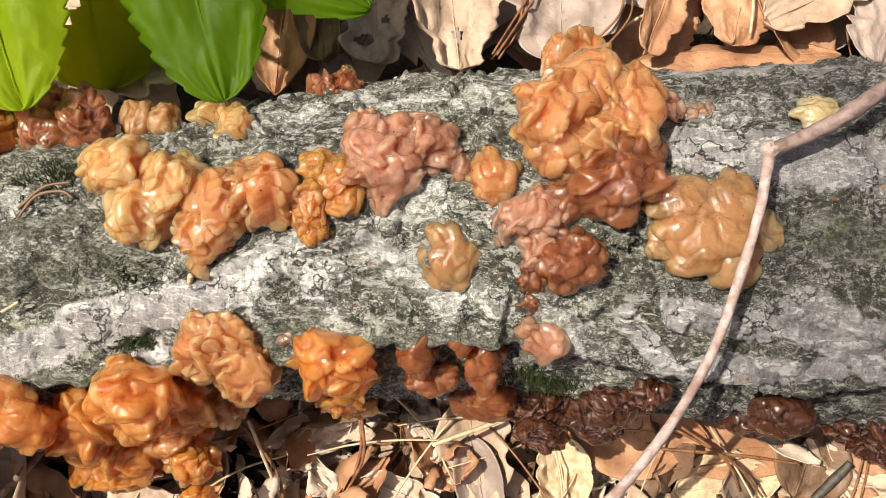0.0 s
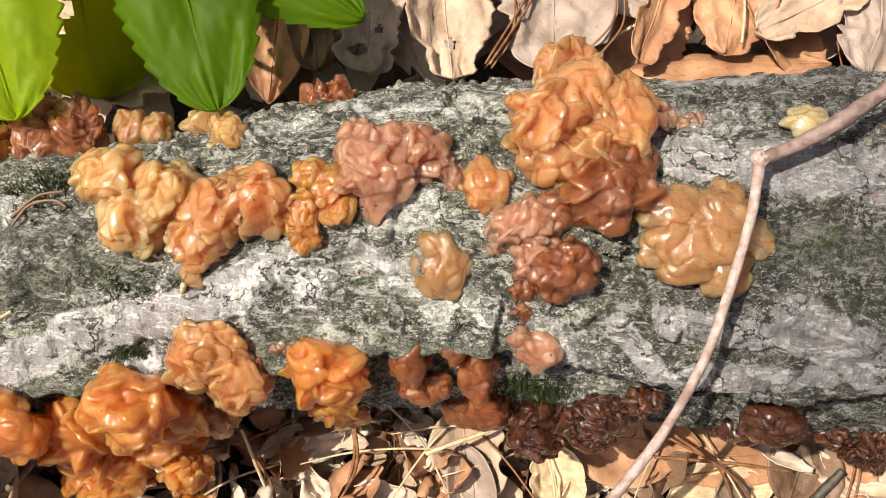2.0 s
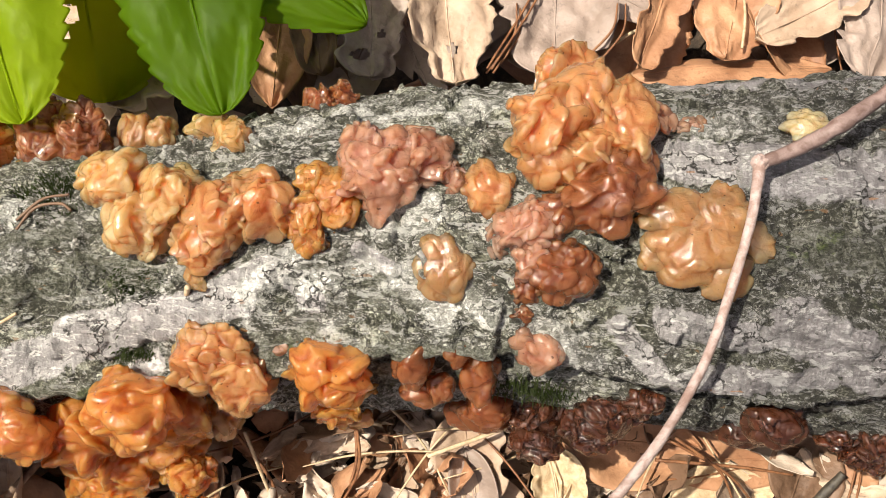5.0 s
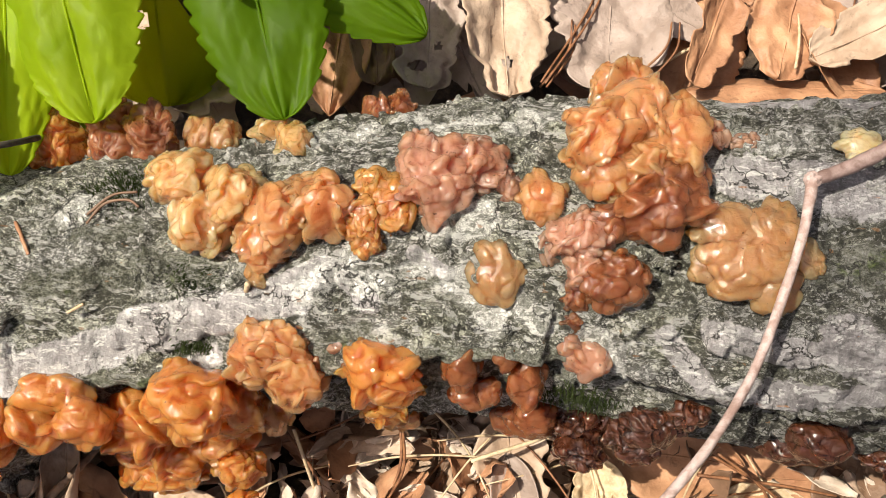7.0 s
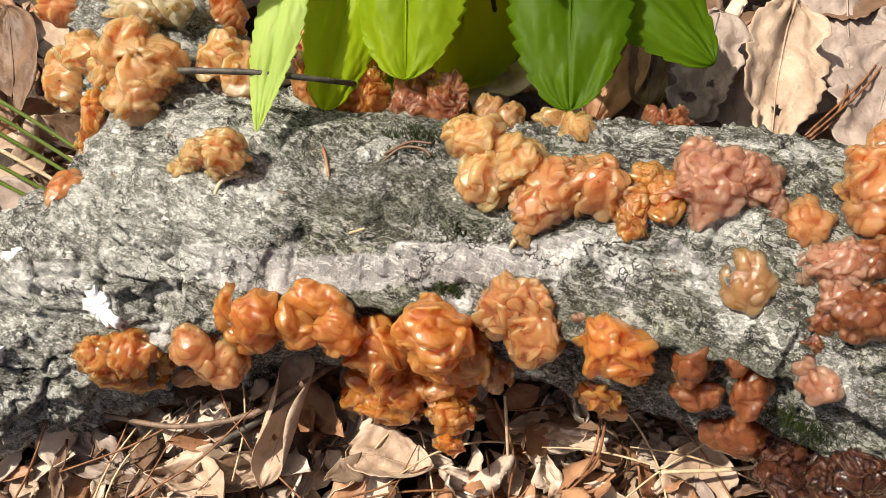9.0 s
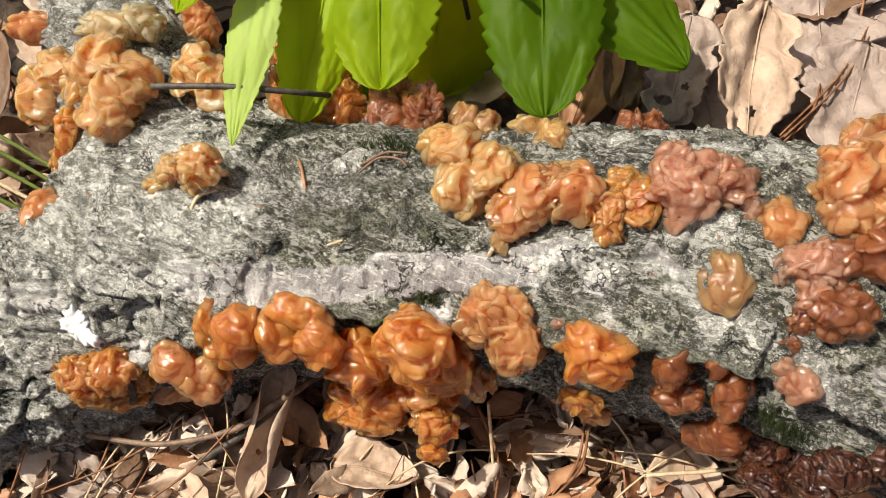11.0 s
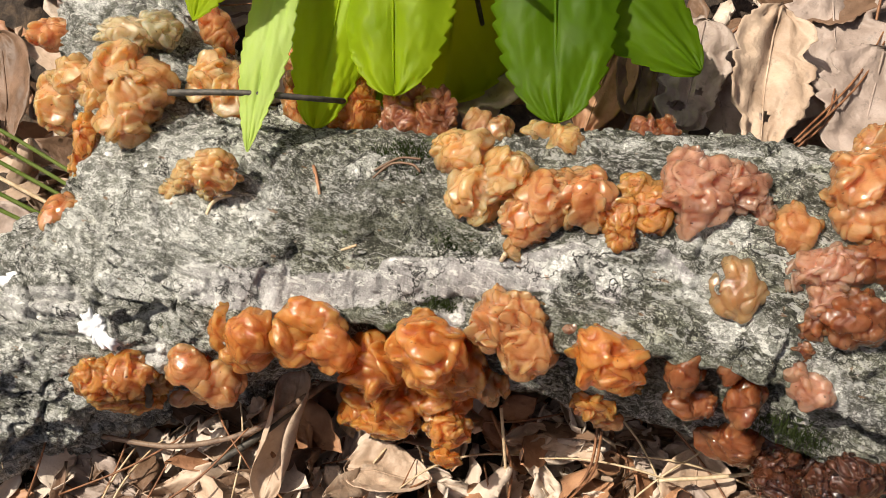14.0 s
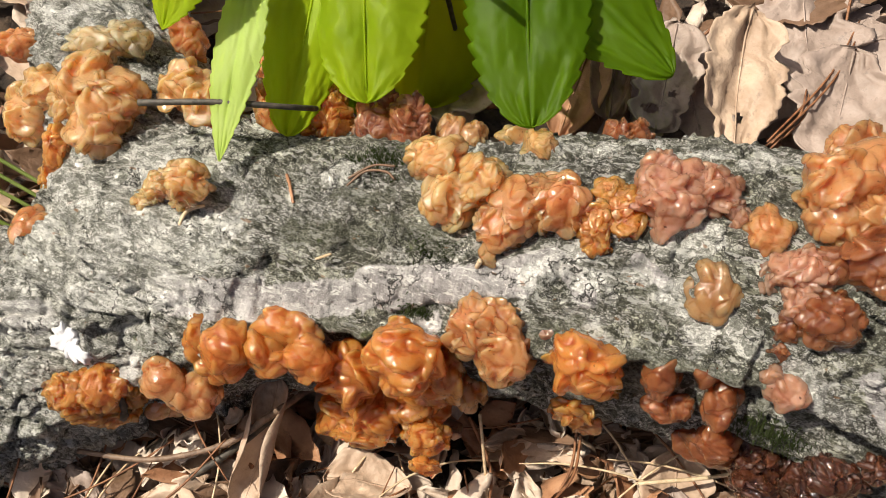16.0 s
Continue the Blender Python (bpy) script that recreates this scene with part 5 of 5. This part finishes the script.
stick("fallen_twig", "dark twig end in the litter", [(0.1611, 0.0147, 0.0300, 0.0016), (0.1670, 0.0211, 0.0340, 0.0016), (0.1717, 0.0265, 0.0380, 0.0013)], TWIG)

# ---- the green plant ----
plant = new("green_plant")
tagged(plant, "leafy green plant with toothed drooping leaves behind the log", "plant")
part("stem", mesh_of("stem", *tube([(-0.0674, 0.1756, 0.0120, 0.0009), (-0.0752, 0.1762, 0.0500, 0.0009), (-0.0807, 0.1689, 0.1000, 0.0010), (-0.0822, 0.1463, 0.1700, 0.0012)], 40, 8, 0.05), TWIG), plant, "thin dark stem")


def green_leaf(base, tip, width, seed, lean=0.0, cup=0.25, bend=0.12, material=GREEN, tipness=0.8, label="", blunt=0.75, holes=()):
    """A toothed leaf that hangs from base to tip; lean turns it about its midrib."""
    b, t = Vector(base), Vector(tip)
    x = (t - b).normalized()
    eye = Vector((-0.02, -0.25, 0.97))
    z = (eye - x * eye.dot(x)).normalized()
    z = Matrix.Rotation(radians(lean), 3, x) @ z
    y = z.cross(x)
    m = Matrix((x, y, z)).transposed().to_4x4()
    m.translation = b
    shape = oval_blade((t - b).length, width, seed, -cup, -bend, 0.035, 0.14, 129, 41, tip=tipness, fold=0.08, thick=0.0002, blunt=blunt, holes=holes, veins=0.005)
    leaf = part("leaf", mesh_of("leaf", *shape, material), plant, label)
    leaf.matrix_basis = m
    rib = [(k * (t - b).length, 0, -bend * (t - b).length * (k - 0.5) ** 2 - 0.0006, 0.0006 - 0.0004 * k) for k in (0, 0.3, 0.6, 0.95)]
    vein = part("vein", mesh_of("vein", *tube(rib, 24, 6), material), leaf)
    return leaf


green_leaf((-0.1380, 0.1480, 0.1280), (-0.1288, 0.0775, 0.1080), 0.0180, 41, 8, 0.2, 0.10, material=SUNLIT_PALE, tipness=0.9, label="narrow pale green leaf in full sun")
# this leaf hangs in shadow; its sunlit look comes from the brighter colour
green_leaf((-0.1240, 0.1860, 0.1270), (-0.1150, 0.0985, 0.0960), 0.0340, 42, -16, 0.40, 0.15, material=SUNLIT_GREEN, tipness=0.95, label="yellow green leaf with a bright rim", blunt=0.5)
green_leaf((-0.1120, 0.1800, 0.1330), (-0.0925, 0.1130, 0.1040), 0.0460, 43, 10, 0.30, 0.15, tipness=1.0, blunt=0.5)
green_leaf((-0.1090, 0.1800, 0.1080), (-0.0979, 0.1187, 0.0850), 0.0330, 44, 0, 0.2, 0.1, material=SHADED_GREEN, tipness=0.95)
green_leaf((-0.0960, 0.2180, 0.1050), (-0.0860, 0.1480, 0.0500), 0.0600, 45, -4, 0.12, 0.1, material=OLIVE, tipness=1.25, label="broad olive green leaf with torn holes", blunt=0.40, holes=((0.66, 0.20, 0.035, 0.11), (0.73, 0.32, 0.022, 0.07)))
green_leaf((-0.0640, 0.2020, 0.1360), (-0.0375, 0.1190, 0.1040), 0.0450, 46, 4, 0.25, 0.12, material=SHADED_GREEN, tipness=1.2, label="broad dark green leaf with a light midrib", blunt=0.5)
green_leaf((-0.0820, 0.1960, 0.1250), (0.0035, 0.1512, 0.1060), 0.0420, 47, -6, 0.25, 0.12, material=SHADED_GREEN, tipness=1.05, label="green leaf with toothed edge, pointing aside", blunt=0.6)
green_leaf((-0.1488, 0.1426, 0.1500), (-0.1558, 0.1081, 0.1250), 0.026, 48, 6, 0.2, 0.1, tipness=1.0)

# ---- grass ----
for k in range(6):
    blade = new("grass_blade", mesh_of("grass_blade", *tube([(*v, r) for v, r in (
        ((-0.30, 0.094 - 0.005 * k, 0.045 + 0.004 * (k % 3)), 0.0007), ((-0.25, 0.082 - 0.0055 * k, 0.062), 0.0008), ((-0.212, 0.074 - 0.005 * k, 0.058), 0.0008), ((-0.188, 0.068 - 0.004 * k, 0.050), 0.0004))], 30, 6), STRAW if k == 3 else GRASS))
    tagged(blade, "thin green grass blade lying beside the log", "grass", group="grass blades")


# ---- crusts and flakes on the bark ----
WHITE = litter_material("white_lichen", (0.72, 0.72, 0.74), (0.86, 0.86, 0.87), 0.25)


def crust(label, name, place, size, material, seed, long=1.0, spin=0.0, lift=0.0006, thick=0.0009):
    """A lobed flat crust that follows the bark."""
    n = outward(place)
    t = np.array((1.0, 0.0, 0.0)) - n * n[0]
    t /= np.linalg.norm(t)
    b = np.cross(n, t)
    t, b = math.cos(spin) * t + math.sin(spin) * b, math.cos(spin) * b - math.sin(spin) * t
    rings, sides = 10, 120
    a = np.linspace(0, 2 * np.pi, sides, endpoint=False)
    edge = 1 + 0.45 * fractal(np.stack([np.cos(a) * 1.7, np.sin(a) * 1.7, np.full(sides, seed * 3.1)], 1), 5, seed, 0.6)
    q = np.linspace(0, 1, rings) ** 0.7
    R = q[:, None] * edge[None] * size
    x, y = R * np.cos(a) * long, R * np.sin(a)
    bumpy = fractal(np.stack([x.ravel() * 350, y.ravel() * 350, np.full(x.size, seed * 1.0)], 1), 3, seed + 4).reshape(x.shape)
    h = lift + thick * (1 - q[:, None] ** 6) * (1 + 0.6 * bumpy)
    h[-1] -= 0.002
    v = np.array(place) + x[..., None] * t + y[..., None] * b + h[..., None] * n
    ob = new(name, mesh_of(name, v.reshape(-1, 3), sheet_faces(rings, sides, True), material))
    tagged(ob, label, "lichen" if "lichen" in name else "bark flake")


crust("bright white lichen crust near the fork", "lichen_crust", (-0.1557, 0.0442, 0.0858), 0.0072, WHITE, 3, 0.8, 1.1, 0.0042)
crust("bright white ragged lichen crust on the log", "lichen_crust", (-0.1625, 0.0170, 0.0758), 0.0086, WHITE, 33, 0.6, 0.75, 0.0042)
crust("small white lichen crust at the log's edge", "lichen_crust", (-0.1855, 0.0337, 0.0781), 0.0036, WHITE, 9, 1.3, 0.4, 0.0042)
crust("small white lichen crust on grey bark", "lichen_crust", (-0.1947, 0.0227, 0.0754), 0.0030, WHITE, 12, 1.5, 0.3, 0.0042)
crust("small white lichen crust low on the log", "lichen_crust", (-0.1918, -0.0065, 0.0666), 0.0034, WHITE, 15, 0.8, 0.0, 0.0042)
crust("tiny white lichen crust on the fork", "lichen_crust", (-0.1814, 0.0736, 0.0787), 0.0028, WHITE, 18, 1.0, 0.0, 0.0042)
crust("curled grey bark flake beside white lichen", "bark_flake", (-0.1522, 0.0178, 0.0707), 0.0062, BARK, 21, 1.2, -0.4, 0.0035)
crust("raised grey bark flake between fungi", "bark_flake", (0.0333, 0.1003, 0.1267), 0.0060, BARK, 24, 1.1, 0.2, 0.0040, 0.002)
crust("small dark bark lump beside fungi", "bark_flake", (0.0382, 0.0673, 0.1247), 0.0052, BARK, 27, 0.9, 0.2, 0.0040, 0.002)
crust("pale bark scrap on the log", "bark_flake", (0.0672, 0.0723, 0.1308), 0.0028, BARK, 30, 1.1, 0.0, 0.003)


def moss(place, spread, count, seed):
    """Short tufts of moss rooted in the bark."""
    r = random.Random(seed)
    verts, faces = [], []
    n = outward(place)
    t = np.array((1.0, 0.0, 0.0)) - n * n[0]
    t /= np.linalg.norm(t)
    b = np.cross(n, t)
    for _ in range(count):
        at = np.array(place) + t * r.gauss(0, spread) + b * r.gauss(0, spread * 0.6) + n * 0.0006
        way = n + 0.7 * np.array([r.gauss(0, 0.6) for _ in range(3)])
        way *= r.uniform(0.0012, 0.0024) / np.linalg.norm(way)
        k = len(verts)
        turn = r.uniform(0, 3.1)
        side = (math.cos(turn) * t + math.sin(turn) * b) * 0.00022
        across = np.cross(way, side)
        across *= 0.00022 / np.linalg.norm(across)
        verts += [at + side, at - side * 0.5 + across, at - side * 0.5 - across, at + way]
        faces += [[k, k + 1, k + 3], [k + 1, k + 2, k + 3], [k + 2, k, k + 3]]
    ob = new("moss_patch", mesh_of("moss_patch", np.array(verts), faces, MOSS, False))
    tagged(ob, "small dark green moss tuft on the bark", "moss", kind="stuff")


moss((-0.0810, 0.0933, 0.1009), 0.0065, 500, 1)
moss((-0.1386, 0.0434, 0.0890), 0.0042, 350, 2)
moss((-0.1290, 0.0475, 0.0914), 0.0030, 200, 3)
moss((-0.0547, 0.0673, 0.1068), 0.0040, 300, 4)
moss((-0.0556, 0.0514, 0.0946), 0.0028, 200, 5)
moss((0.0045, 0.0567, 0.1109), 0.0045, 400, 6)
moss((0.0510, 0.0432, 0.0983), 0.0060, 400, 7)


def wisp(points, thick, material, label):
    """A dry curl or straw that lies on the bark; points give its course and height."""
    rows = []
    for x, y, z, up in points:
        n = outward((x, y, z))
        rows.append((x + n[0] * up, y + n[1] * up, z + n[2] * up, thick))
    ob = new("dry_straw", mesh_of("dry_straw", *tube(rows, 30, 7, 0.25, 300, 4), material))
    tagged(ob, label, "straw", group="dry straws on the bark")


wisp([(-0.1337, 0.0507, 0.0924, 0.002), (-0.1354, 0.0567, 0.0940, 0.003), (-0.1336, 0.0620, 0.0952, 0.0045), (-0.1297, 0.0656, 0.0956, 0.003)], 0.0006, STRAW, "curled tan straw on the bark")
wisp([(-0.0875, 0.0820, 0.1017, 0.002), (-0.0826, 0.0870, 0.1022, 0.0035), (-0.0764, 0.0883, 0.1035, 0.003), (-0.0730, 0.0866, 0.1049, 0.002)], 0.0004, UMBER, "thin brown straw curl on dark bark")
wisp([(-0.0902, 0.0588, 0.0964, 0.002), (-0.0857, 0.0612, 0.0977, 0.0024)], 0.0005, STRAW, "short tan straw on the bark")
wisp([(-0.1083, 0.0824, 0.0971, 0.0022), (-0.1048, 0.0774, 0.0985, 0.0024), (-0.1025, 0.0731, 0.0987, 0.002)], 0.0006, RUST, "rusty flake strip on the bark")
wisp([(-0.1345, 0.0618, 0.0951, 0.002), (-0.1373, 0.0549, 0.0934, 0.003)], 0.0004, STRAW, "fine straw under a fungus")
wisp([(-0.0878, 0.0846, 0.1015, 0.002), (-0.0810, 0.0895, 0.1021, 0.0035), (-0.0741, 0.0908, 0.1036, 0.003)], 0.0004, UMBER, "greenish brown straw curl on the bark")
wisp([(-0.0401, 0.0651, 0.1086, 0.004), (-0.0389, 0.0668, 0.1097, 0.006)], 0.0008, STRAW, "pale chip under an orange fungus")
wisp([(-0.1480, 0.0119, 0.0615, 0.0085), (-0.1476, 0.0098, 0.0569, 0.009), (-0.1486, 0.0076, 0.0527, 0.0085)], 0.0013, TWIG, "grey chip stuck in a jelly fungus")
